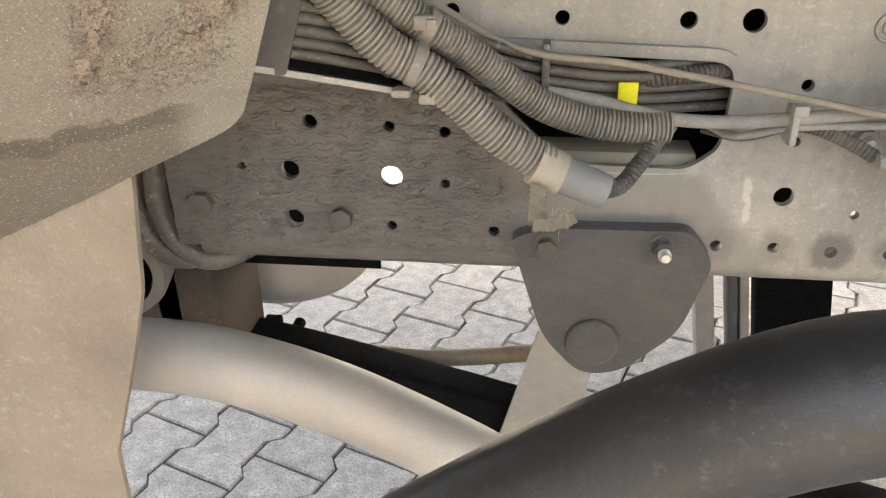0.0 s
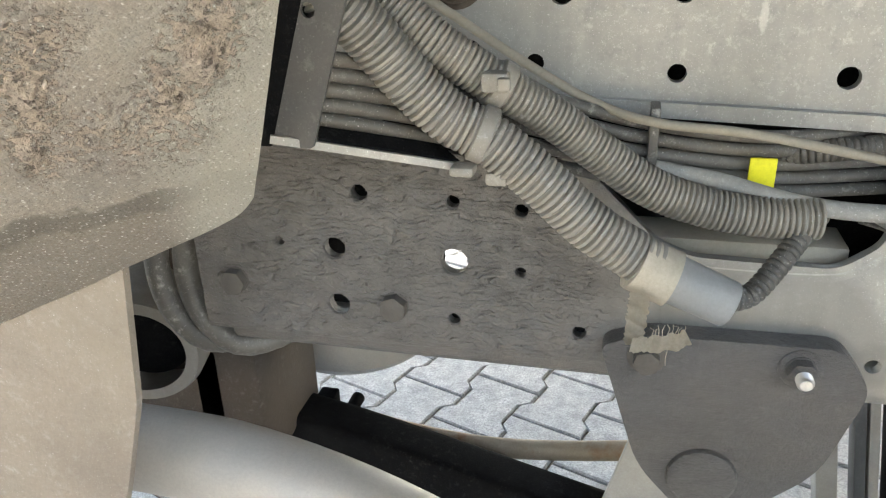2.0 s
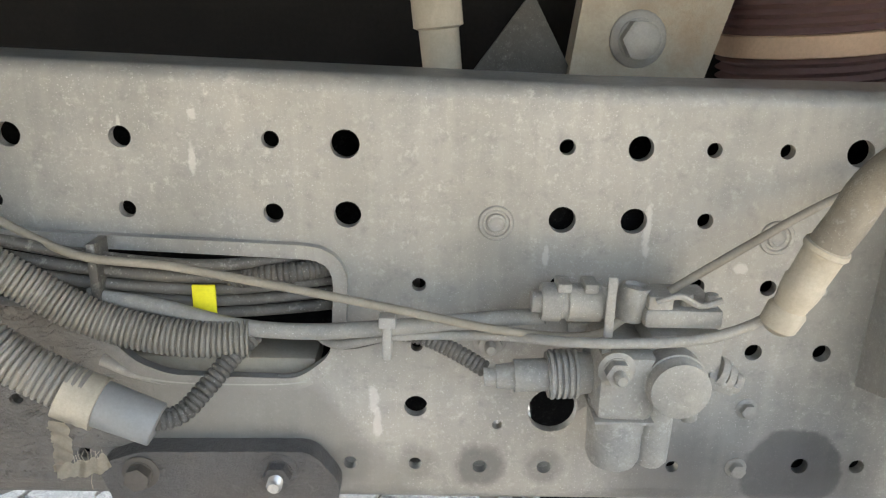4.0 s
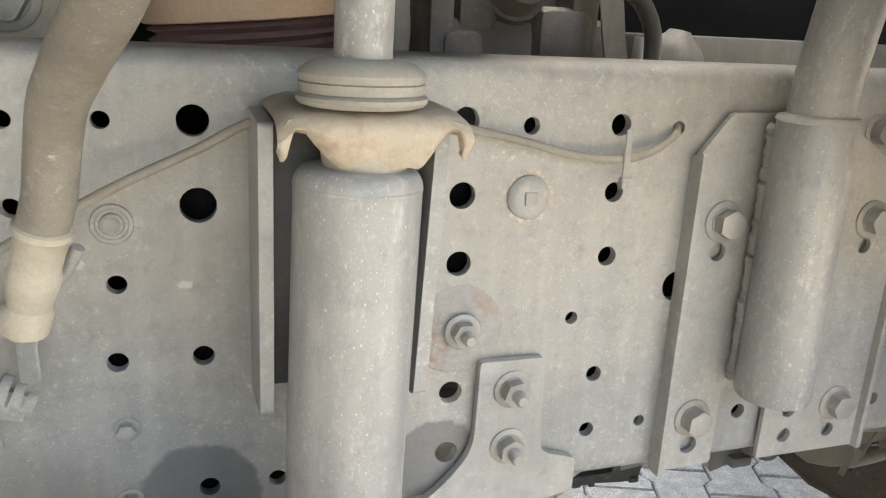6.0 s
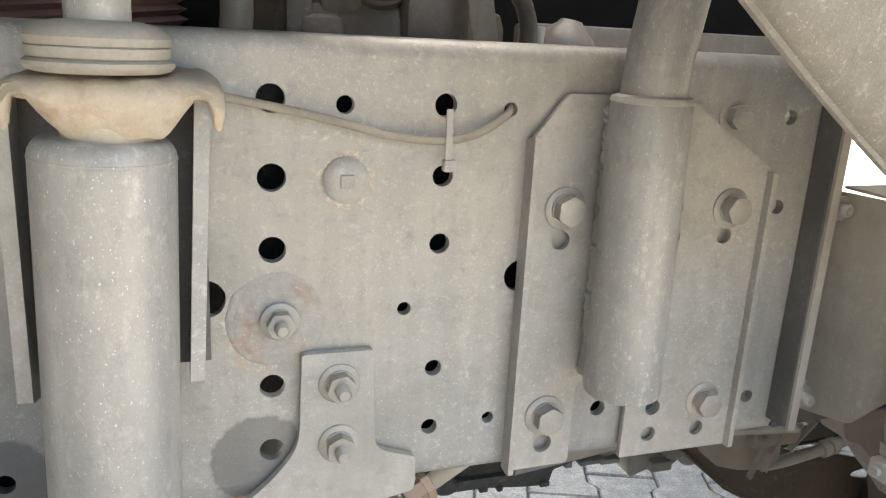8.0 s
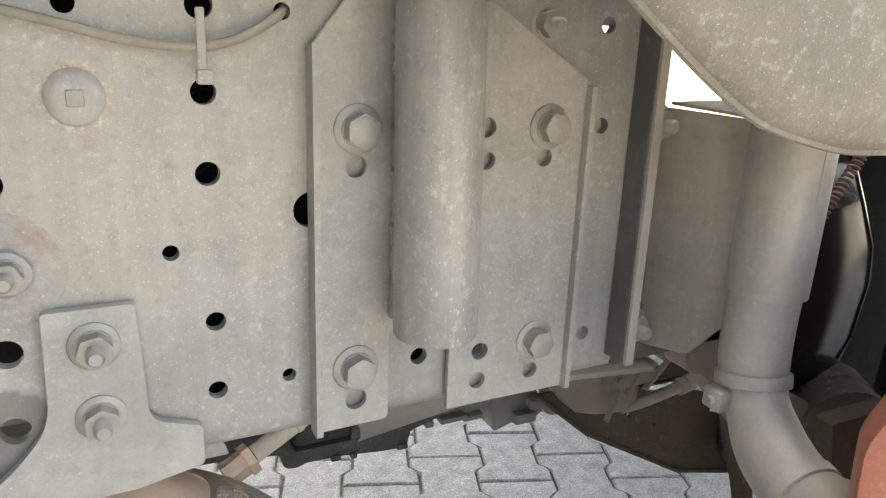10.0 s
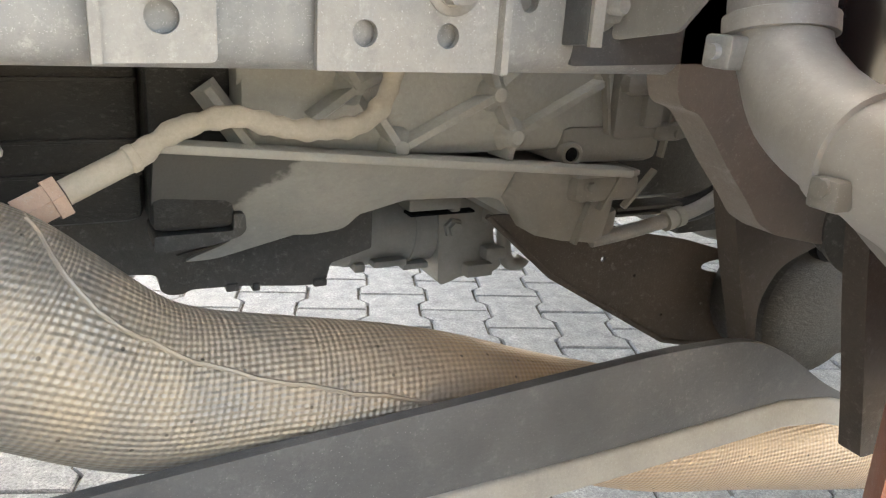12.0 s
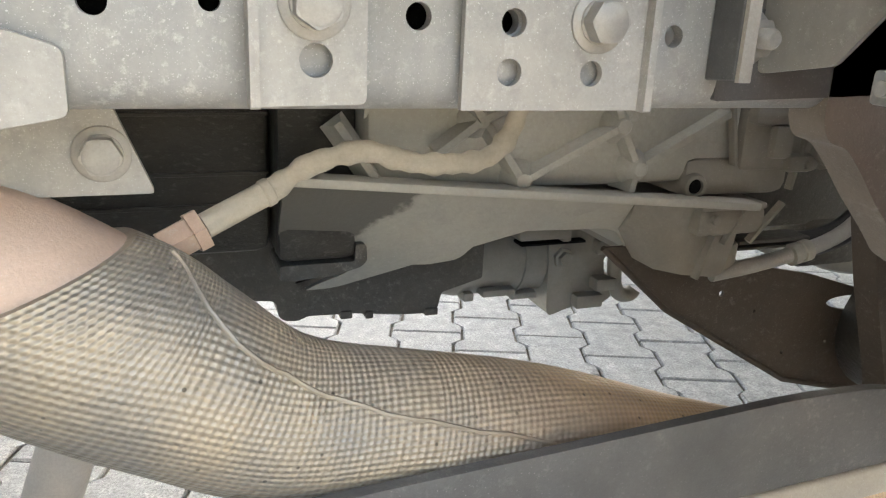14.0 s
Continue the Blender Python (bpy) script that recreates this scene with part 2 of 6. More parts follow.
M_DARK = mat("dark_dirty_casting", (0.055, 0.053, 0.049), (0.095, 0.091, 0.081), 0.55, 0.0, 20, 180, 0.6, 0.35, (0.11, 0.10, 0.082), 0.3, spec=0.35)
M_BELL = mat("oily_black_casting", (0.022, 0.021, 0.019), (0.045, 0.043, 0.038), 0.5, 0.0, 14, 130, 0.8, 0.25, (0.08, 0.074, 0.062), 0.2, stretch=(1, 1, 2.2), spec=0.3)
M_ARM = mat("brown_dusty_casting", (0.05, 0.041, 0.033), (0.085, 0.069, 0.056), 0.65, 0.0, 14, 300, 0.4, 0.4, (0.12, 0.097, 0.078), 0.2, spec=0.25)
M_ARMDUST = mat("brown_dust_coated_arm", (0.15, 0.127, 0.108), (0.24, 0.206, 0.176), 0.55, 0.0, 14, 300, 0.25, 0.4, (0.31, 0.27, 0.225), 0.3)
M_ENGINE = mat("grimy_engine_casting", (0.11, 0.097, 0.085), (0.18, 0.16, 0.14), 0.6, 0.0, 18, 220, 0.4, 0.4, (0.24, 0.21, 0.175), 0.2)
M_WELD = mat("rough_weld_metal", (0.27, 0.268, 0.262), (0.38, 0.372, 0.355), 0.5, 0.0, 60, 300, 0.4, 0.35, (0.40, 0.34, 0.26), 0.7, 0.4)
M_SHIELD = mat("stained_sheet_steel", (0.18, 0.17, 0.155), (0.28, 0.265, 0.24), 0.5, 0.1, 9, 300, 0.15, 0.55, (0.368, 0.328, 0.27), 0.4, streaks=0.2)
M_CAST = mat("stained_dark_casting", (0.15, 0.142, 0.126), (0.24, 0.227, 0.20), 0.55, 0.05, 14, 260, 0.25, 0.45, (0.30, 0.27, 0.22), 0.25)
M_SHEETMETAL = mat("mottled_sheet_steel", (0.27, 0.262, 0.245), (0.40, 0.388, 0.36), 0.42, 0.15, 9, 300, 0.1, 0.5, (0.44, 0.40, 0.33), 0.5, streaks=0.3)
M_FLAP = mat("mud_stained_panel", (0.205, 0.168, 0.14), (0.31, 0.258, 0.216), 0.75, 0.0, 14, 350, 0.5, 0.4, (0.368, 0.322, 0.253), 0.5)
M_COAT = mat("undercoated_bolt", (0.075, 0.068, 0.06), (0.115, 0.104, 0.091), 0.6, 0.0, 40, 300, 0.4, 0.2, (0.16, 0.145, 0.125))
M_CLOD = mat("dried_clay_clods", (0.44, 0.37, 0.30), (0.58, 0.49, 0.40), 0.95, 0.0, 60, 500, 0.5)
M_GEAR = mat("dusty_cast_aluminium", (0.30, 0.295, 0.262), (0.42, 0.41, 0.365), 0.6, 0.15, 15, 260, 0.3, 0.45, (0.432, 0.402, 0.336), 0.3)
M_OILY = mat("oil_stained_casting", (0.27, 0.265, 0.238), (0.38, 0.37, 0.33), 0.6, 0.1, 15, 260, 0.3, 0.45, (0.40, 0.375, 0.315), 0.25, oil=((.968, .2, .552), (-.56, 0, .83)))
M_STARTER = mat("dusty_dark_starter", (0.20, 0.196, 0.18), (0.30, 0.293, 0.268), 0.55, 0.1, 18, 260, 0.2, 0.4, (0.27, 0.25, 0.21), 0.2)
M_GLOSS = mat("glossy_black_plastic", (0.006, 0.0065, 0.008), (0.012, 0.0125, 0.015), 0.12, 0.0, 12, 300, 0.03, 0.02, (0.1, 0.1, 0.1), spec=0.3)
M_PIPE = mat("dusty_grey_pipe", (0.235, 0.231, 0.223), (0.35, 0.341, 0.325), 0.42, 0.0, 22, 300, 0.12, 0.45, (0.48, 0.445, 0.385), 0.5)
M_MUD = mat("mud_caked_plastic", (0.176, 0.157, 0.129), (0.253, 0.226, 0.185), 0.7, 0.0, 18, 260, 0.5, 0.4, (0.341, 0.303, 0.242), 0.7)
M_SILVER = mat("worn_grey_tube", (0.36, 0.354, 0.342), (0.48, 0.462, 0.432), 0.5, 0.2, 14, 400, 0.1, 0.35, (0.6, 0.528, 0.432))
M_BEAM = mat("dusty_dark_beam", (0.05, 0.052, 0.056), (0.125, 0.126, 0.126), 0.4, 0.0, 9, 300, 0.2, 0.3, (0.18, 0.172, 0.157), 0.2, spec=0.4)
M_LIP = mat("pale_dusty_edge", (0.30, 0.278, 0.245), (0.41, 0.384, 0.336), 0.6, 0.0, 20, 400, 0.2, 0.3, (0.42, 0.385, 0.325), 0.4)
M_ORANGE = mat("faded_red_oxide_paint", (0.29, 0.08, 0.042), (0.37, 0.115, 0.065), 0.45, 0.0, 12, 250, 0.15, 0.5, (0.45, 0.235, 0.165), 0.35)
# darker copy of M_ORANGE: grime, and the shade of the bracket's inner faces
M_OXIDE = mat("shaded_grimy_red_oxide", (0.19, 0.062, 0.037), (0.27, 0.094, 0.06), 0.5, 0.0, 16, 250, 0.15, 0.5, (0.30, 0.16, 0.115), 0.3)
M_COPPER = mat("heat_tinted_steel", (0.50, 0.315, 0.215), (0.60, 0.42, 0.315), 0.55, 0.1, 14, 350, 0.3, 0.45, (0.55, 0.44, 0.35), 0.5)
M_YELLOW = mat("yellow_paper_tag", (0.86, 0.80, 0.02), (0.88, 0.83, 0.04), 0.7, 0.0, 40, 400, 0.0)
M_BELLOWS = mat("purple_brown_rubber", (0.13, 0.075, 0.075), (0.19, 0.11, 0.105), 0.7, 0.0, 20, 300, 0.2, 0.3, (0.3, 0.22, 0.2))
M_TAN = mat("tan_clamp_band", (0.52, 0.36, 0.24), (0.60, 0.43, 0.30), 0.6, 0.1, 20, 300, 0.1)
M_ALU = mat("stained_cast_bracket", (0.33, 0.29, 0.225), (0.46, 0.42, 0.34), 0.6, 0.2, 30, 300, 0.4, 0.3, (0.35, 0.28, 0.2), 0.0, 0.2)
M_BOLT = mat("dusty_bolt_steel", (0.27, 0.265, 0.25), (0.36, 0.352, 0.33), 0.5, 0.3, 60, 500, 0.1, 0.3)
M_BRIGHT = mat("bare_thread_steel", (0.5, 0.5, 0.49), (0.6, 0.6, 0.58), 0.35, 0.8, 60, 500, 0.05)
M_TAPE = mat("dirty_cloth_tape", (0.414, 0.368, 0.293), (0.529, 0.483, 0.391), 0.85, 0.0, 40, 400, 0.2)
M_GREY = mat("grey_end_sleeve", (0.22, 0.23, 0.24), (0.28, 0.29, 0.30), 0.5, 0.0, 20, 400, 0.05, 0.2)
M_PAVER = mat("concrete_paver", (0.27, 0.27, 0.27), (0.66, 0.655, 0.64), 0.7, 0.0, 30, 210, 1.0, 0.25, (0.48, 0.455, 0.42), 1.0, grain=1.0)
M_SAND = mat("joint_sand", (0.12, 0.105, 0.085), (0.18, 0.16, 0.13), 0.95, 0.0, 20, 300, 0.4)
M_RUBBER = mat("scuffed_black_rubber", (0.02, 0.021, 0.024), (0.04, 0.041, 0.045), 0.42, 0.0, 14, 300, 0.2, 0.2, (0.08, 0.078, 0.075), 0.12)
M_SHELL = mat("dark_closing_shell", (0.014, 0.013, 0.012), (0.028, 0.025, 0.022), 0.8, 0.0, 6, 200, 0.2, spec=0.15)


# mesh helpers
def part(name, bm, material, parent=None, label="", smooth=True):
    """Links a bmesh as one mesh object, under parent if given."""
    bmesh.ops.recalc_face_normals(bm, faces=bm.faces)
    me = bpy.data.meshes.new(name)
    bm.to_mesh(me)
    bm.free()
    me.materials.append(material)
    if smooth:
        me.shade_smooth()
        me.set_sharp_from_angle(angle=radians(38))
    ob = new(name, me)
    ob.parent = parent
    if label:
        ob["label"] = label
    return ob


def thing(name, label, category, kind="", group=""):
    return tagged(new(name), label, category, group, kind)


def V(*a):
    return Vector(a)


def box(bm, lo, hi, m=None, bevel=0.002):
    r = bmesh.ops.create_cube(bm, size=1)
    vs = r["verts"]
    for v in vs:
        v.co = Vector([l + (h - l) * (c + 0.5) for l, h, c in zip(lo, hi, v.co)])
    if bevel:
        es = list({e for v in vs for e in v.link_edges})
        out = bmesh.ops.bevel(bm, geom=es, offset=bevel, segments=2, affect="EDGES", profile=0.5)
        vs = [v for v in {v for f in out["faces"] for v in f.verts} | set(v for v in vs if v.is_valid)]
    if m is not None:
        for v in vs:
            v.co = m @ v.co
    return vs


def spline(pts, step=0.006):
    """Points along a smooth curve through pts."""
    p = [Vector(q) for q in pts]
    p = [p[0] * 2 - p[1]] + p + [p[-1] * 2 - p[-2]]
    out = []
    for i in range(1, len(p) - 2):
        a, b, c, d = p[i - 1:i + 3]
        k = max(2, int((c - b).length / step))
        for j in range(k):
            t = j / k
            out.append(0.5 * (2 * b + (c - a) * t + (2 * a - 5 * b + 4 * c - d) * t * t + (3 * b - a - 3 * c + d) * t ** 3))
    out.append(p[-2].copy())
    return out


def sweep(bm, line, radius, segs=16, profile=None, up=(0, 0, 1), caps=True):
    """A tube along line; radius: a number or a function of the arc length. profile: points (u, v) instead of a circle."""
    prof = profile or [(math.cos(2 * math.pi * i / segs), math.sin(2 * math.pi * i / segs)) for i in range(segs)]
    n, s, rings = len(line), 0.0, []
    d = (line[1] - line[0]).normalized()
    u = Vector(up) - d * d.dot(Vector(up))
    if u.length < 1e-3:
        u = d.orthogonal()
    u.normalize()
    for i, p in enumerate(line):
        d = (line[min(i + 1, n - 1)] - line[max(i - 1, 0)]).normalized()
        if i:
            s += (p - line[i - 1]).length
        u = (u - d * d.dot(u)).normalized()
        w = d.cross(u)
        r = radius(s) if callable(radius) else radius
        rings.append([bm.verts.new(p + (w * a + u * b) * r) for a, b in prof])
    k = len(prof)
    for i in range(n - 1):
        for j in range(k):
            bm.faces.new((rings[i][j], rings[i][(j + 1) % k], rings[i + 1][(j + 1) % k], rings[i + 1][j]))
    if caps:
        bm.faces.new(rings[0][::-1])
        bm.faces.new(rings[-1])
    return rings


def cyl(bm, a, b, r, r2=None, segs=24, bevel=0.0):
    a, b = Vector(a), Vector(b)
    d = (b - a).normalized()
    L = (b - a).length
    r2 = r if r2 is None else r2
    if bevel:
        st = [(0, r - bevel), (bevel * 0.3, r - bevel * 0.3), (bevel, r), (L - bevel, r2), (L - bevel * 0.3, r2 - bevel * 0.3), (L, r2 - bevel)]
    else:
        st = [(0, r), (L, r2)]
    lathe(bm, a, d, st, segs)


def lathe(bm, base, axis, stations, segs=24, caps=True):
    """Rings at (distance along axis, radius)."""
    axis = Vector(axis).normalized()
    u = axis.orthogonal().normalized()
    w = axis.cross(u)
    base = Vector(base)
    rings = [[bm.verts.new(base + axis * h + (u * math.cos(2 * math.pi * i / segs) + w * math.sin(2 * math.pi * i / segs)) * r) for i in range(segs)] for h, r in stations]
    for a, b in zip(rings, rings[1:]):
        for j in range(segs):
            bm.faces.new((a[j], a[(j + 1) % segs], b[(j + 1) % segs], b[j]))
    if caps:
        bm.faces.new(rings[0][::-1])
        bm.faces.new(rings[-1])


def rounded(poly, r, k=5):
    """poly with its corners rounded; r: one radius or one for each corner."""
    out = []
    n = len(poly)
    for i, p in enumerate(poly):
        p = Vector(p)
        a, b = Vector(poly[i - 1]) - p, Vector(poly[(i + 1) % n]) - p
        ri = r[i] if isinstance(r, (list, tuple)) else r
        ri = min(ri, a.length * 0.45, b.length * 0.45)
        if ri <= 0:
            out.append(tuple(p))
            continue
        s, e = p + a.normalized() * ri, p + b.normalized() * ri
        for j in range(k + 1):
            t = j / k
            out.append(tuple((1 - t) ** 2 * s + 2 * t * (1 - t) * p + t * t * e))
    return out


def disc(x, z, r, segs=20):
    return [(x + r * math.cos(2 * math.pi * i / segs), z + r * math.sin(2 * math.pi * i / segs)) for i in range(segs)]


def sheet(bm, outline, holes, depth, m, edge=0.0):
    """A plate: outline and holes in (u, v), from w = 0 back to w = depth, placed by m(u, v, w)."""
    loops = []
    edges = []
    for loop in [outline] + list(holes):
        vs = [bm.verts.new(m(u, v, 0.0)) for u, v in loop]
        loops.append((vs, loop))
        edges += [bm.edges.new((vs[i], vs[(i + 1) % len(vs)])) for i in range(len(vs))]
    front = bmesh.ops.triangle_fill(bm, edges=edges, use_beauty=True, use_dissolve=False)
    faces = [g for g in front["geom"] if isinstance(g, bmesh.types.BMFace)]
    back = {}
    for vs, loop in loops:
        for v, (a, b) in zip(vs, loop):
            back[v] = bm.verts.new(m(a, b, depth))
    for f in faces:
        bm.faces.new([back[v] for v in reversed(f.verts)])
    for vs, loop in loops:
        for i in range(len(vs)):
            a, b = vs[i], vs[(i + 1) % len(vs)]
            bm.faces.new((a, b, back[b], back[a]))


def on_y(y):
    return lambda u, v, w: Vector((u, y + w, v))


def on_x(x):
    return lambda u, v, w: Vector((x + w, u, v))


def plane_map(o, eu, ev):
    o, eu, ev = Vector(o), Vector(eu).normalized(), Vector(ev)
    ev = (ev - eu * eu.dot(ev)).normalized()
    n = eu.cross(ev)
    return lambda u, v, w: o + eu * u + ev * v - n * w


def hexa(r):
    return [(r * math.cos(math.pi / 3 * i), r * math.sin(math.pi / 3 * i)) for i in range(6)]


def worn(ob, width):
    """Rounds the sharp edges of a plate."""
    m = ob.modifiers.new("rounded_edge", "BEVEL")
    m.width, m.segments, m.limit_method, m.angle_limit = width, 2, "ANGLE", radians(50)
    return ob


BOLTS = {}


def bolt(parent, at, r=0.012, kind="head", axis=(0, -1, 0), turn=0.0, material=None):
    """A hexagon bolt head or a nut on a stud, with its washer; r: half the width across corners."""
    key = (kind, round(r, 4), material.name if material else "")
    if key not in BOLTS:
        h = r * 0.95
        wash, head = bmesh.new(), bmesh.new()
        lathe(wash, (0, 0, 0), (0, 0, 1), [(0, r * 1.4), (r * 0.12, r * 1.4), (r * 0.2, r * 1.28), (r * 0.2, r * 0.5)], 24)
        lathe(head, (0, 0, r * 0.18), (0, 0, 1), [(0, r * 1.02), (h * 0.12, r * 1.0), (h * 0.13, r * 0.9)], 24)
        sheet(head, rounded(hexa(r), r * 0.12, 2), [], -h, lambda u, v, w: Vector((u, v, r * 0.18 - w)))
        if kind == "head":
            lathe(head, (0, 0, r * 0.18 + h), (0, 0, 1), [(0, r * 0.86), (r * 0.07, r * 0.7)], 20)
        else:
            lathe(head, (0, 0, r * 0.18 + h), (0, 0, 1), [(0, r * 0.5)] + [q for i in range(8) for q in ((r * 0.1 * i, r * 0.5), (r * 0.1 * i + r * 0.05, r * 0.45))] + [(r * 0.9, r * 0.35)], 14)
        pair = []
        for nm, bm in (("bolt", head), ("washer", wash)):
            bmesh.ops.recalc_face_normals(bm, faces=bm.faces)
            me = bpy.data.meshes.new(nm)
            bm.to_mesh(me)
            bm.free()
            me.materials.append(material or M_BOLT)
            me.shade_smooth()
            me.set_sharp_from_angle(angle=radians(35))
            pair.append(me)
        BOLTS[key] = pair
    ob = new("bolt", BOLTS[key][0])
    new("washer", BOLTS[key][1]).parent = ob
    ob.parent = parent
    q = Vector(axis).to_track_quat("Z", "Y").to_matrix().to_4x4()
    ob.matrix_local = Matrix.Translation(at) @ q @ Matrix.Rotation(turn, 4, "Z")
    return ob


# chassis rail: web with punched holes, rounded top and bottom corners, inward flanges
rail = thing("frame_rail", "grey dusty steel truck chassis rail with punched holes", "chassis rail", "structure")
HOLES = [(-.074, .95, .0085), (0, .95, .0075), (.1, .95, .006), (.15, .948, .010), (.3, .949, .0056), (.35, .949, .0088), (.4, .949, .0053), (.45, .949, .0053), (.5, .949, .0095),
         (0, .9, .006), (.1, .899, .007), (.151, .899, .0095), (.3, .898, .0095), (.35, .898, .0093), (.4, .899, .0057), (.501, .898, .011), (-.09, .905, .006), (-.135, .91, .01),
         (.201, .848, .0052), (.3, .85, .0055), (.4, .85, .006), (.452, .85, .006), (.2, .8, .0045), (.449, .799, .0065), (.5, .799, .0068),
         (.2, .75, .0088), (.262, .735, .004), (.303, .748, .0185), (.15, .7, .0055), (.2, .7, .0052), (.25, .698, .0056), (.3, .698, .0055), (.4, .7, .005), (.5, .702, .0068), (.545, .702, .006),
         (.785, .948, .0078), (.785, .9, .0074), (.785, .852, .0074), (.785, .757, .0064), (.784, .709, .0062), (.67, .95, .0092), (.67, .9, .0093), (.67, .852, .009), (.669, .754, .0087), (.668, .705, .0085),
         (.717, .947, .006), (.832, .946, .005), (.761, .805, .005), (.831, .711, .0048), (.848, .825, .012), (.627, .82, .013), (1.072, .872, .006), (1.07, .944, .006), (1.074, .703, .006), (.927, .708, .0066), (.974, .707, .0062),
         (-.219, .808, .0065), (-.147, .805, .005), (-.288, .764, .004), (-.242, .761, .009), (-.147, .757, .0105), (-.242, .712, .009), (-.148, .708, .0048), (-.052, .706, .0052), (-.097, .801, .005), (-.097, .752, .0045)]
SLOT = rounded([(-.20, .842), (-.06, .838), (-.005, .782), (.02, .772), (.115, .770), (.143, .792), (.147, .872), (-.20, .885)], [.004, .01, .01, .01, .012, .012, .026, .004])
ZT, ZB, RT, RB_ = .990, .662, .012, .018


def rise(x):
    """The top flange climbs a little towards the cab."""
    return .011 * min(1, max(0, (.33 - x) / .45))


bm = bmesh.new()
web = rounded([(-.365, ZT + .011 - RT), (-.365, .72), (-.342, ZB + RB_), (1.10, ZB + RB_), (1.10, ZT - RT), (.33, ZT - RT), (-.12, ZT + .011 - RT)], [0, .01, .004, 0, 0, 0, 0])
sheet(bm, web, [disc(*h) for h in HOLES] + [SLOT], .008, on_y(0))
part("web", bm, M_RAIL, rail)
for nm, zc, sgn, RC, xs in (("top_flange", ZT - RT, 1, RT, (-.365, -.12, .33, 1.10)), ("bottom_flange", ZB + RB_, -1, RB_, (-.342, 1.242))):
    bm = bmesh.new()
    arc = [(RC - RC * math.cos(a), sgn * RC * math.sin(a)) for a in [math.pi / 2 * i / 8 for i in range(9)]]
    inner = [(RC - (RC - .008) * math.cos(a), sgn * (RC - .008) * math.sin(a)) for a in [math.pi / 2 * i / 8 for i in range(9)]]
    prof = arc + [(.075, sgn * RC), (.075, sgn * (RC - .008))] + inner[::-1]
    rows = [[bm.verts.new((x, y, zc + z + (rise(x) if sgn > 0 else 0))) for y, z in prof] for x in xs]
    k = len(prof)
    for p, q in zip(rows, rows[1:]):
        for j in range(k):
            bm.faces.new((p[j], p[(j + 1) % k], q[(j + 1) % k], q[j]))
    bm.faces.new(rows[0]), bm.faces.new(rows[-1][::-1])
    part(nm, bm, M_RAIL, rail)
# undercoat folded into fine wrinkles, laid over the front of the web
bm = bmesh.new()
NX, NZ, X0, X1, Z0, Z1 = 300, 430, -.363, .012, .678, .852
grid = []
for i in range(NX + 1):
    x = X0 + (X1 - X0) * i / NX
    col = []
    for j in range(NZ + 1):
        z = Z0 + (Z1 - Z0) * j / NZ
        p = V(x, 0, z)
        phase = z / .0046 + 1.5 * noise.noise(V(x * 38, 1, z * 60)) + .75 * noise.noise(V(x * 110, 5, z * 130)) + .25 * noise.noise(V(x * 260, 9, z * 260))
        f = phase - math.floor(phase)
        amp = min(1, max(.3, .75 + 1.0 * noise.noise(V(x * 70, 13, z * 110))))
        fade = min(1, max(0, (.005 - x) / .06)) * min(1, max(0, (.85 - z) / .014)) * min(1, (z - Z0) / .006)
        groove = min(1, (1 - f) / .12 + .15, f / .10 + .15)
        h = .0002 + fade * (.0002 + .0028 * (1 - amp + amp * groove * (1 - .55 * f)) + .0004 * noise.noise(V(x * 300, 3, z * 400)))
        col.append(bm.verts.new((x, -h if fade > 0 else .0006, z)))
    grid.append(col)


def punched(x, z):
    if any((x - a) ** 2 + (z - b) ** 2 < (r + .0004) ** 2 for a, b, r in COATED):
        return True
    odd = False
    for (a, b), (c, d) in zip(SLOT, SLOT[1:] + SLOT[:1]):
        if (b > z) != (d > z) and x < a + (z - b) * (c - a) / (d - b):
            odd = not odd
    return odd


COATED = [q for q in HOLES if q[0] < .03 and q[1] < .87]
for i in range(NX):
    for j in range(NZ):
        if not punched(X0 + (X1 - X0) * (i + .5) / NX, Z0 + (Z1 - Z0) * (j + .5) / NZ):
            bm.faces.new((grid[i][j], grid[i + 1][j], grid[i + 1][j + 1], grid[i][j + 1]))
bmesh.ops.delete(bm, geom=[v for v in bm.verts if not v.link_faces], context="VERTS")
part("wrinkled_undercoat", bm, M_RAIL, rail, "wrinkled dark brown undercoat")
# raised lip round the cable slot
bm = bmesh.new()
lip = [V(x, -.003, z) for x, z in SLOT[6:]]
sweep(bm, lip, 1.0, profile=[(-.005, -.004), (.005, -.004), (.005, .004), (-.005, .004)], up=(0, -1, 0))
part("slot_lip", bm, M_RAIL, rail)
bm = bmesh.new()
sweep(bm, spline([(-.03, -.001, .786), (-.005, -.002, .776), (.03, -.002, .7705), (.10, -.002, .7705), (.124, -.002, .776), (.138, -.002, .788)], .004), .0052, 10)
part("slot_edge", bm, M_PLATE, rail, "pale rolled lower edge of the slot")
bm = bmesh.new()
box(bm, (-.02, .012, .768), (.124, .052, .7825), None, .002)
part("slot_ledge", bm, M_DUST, rail, "dusty ledge inside the slot")
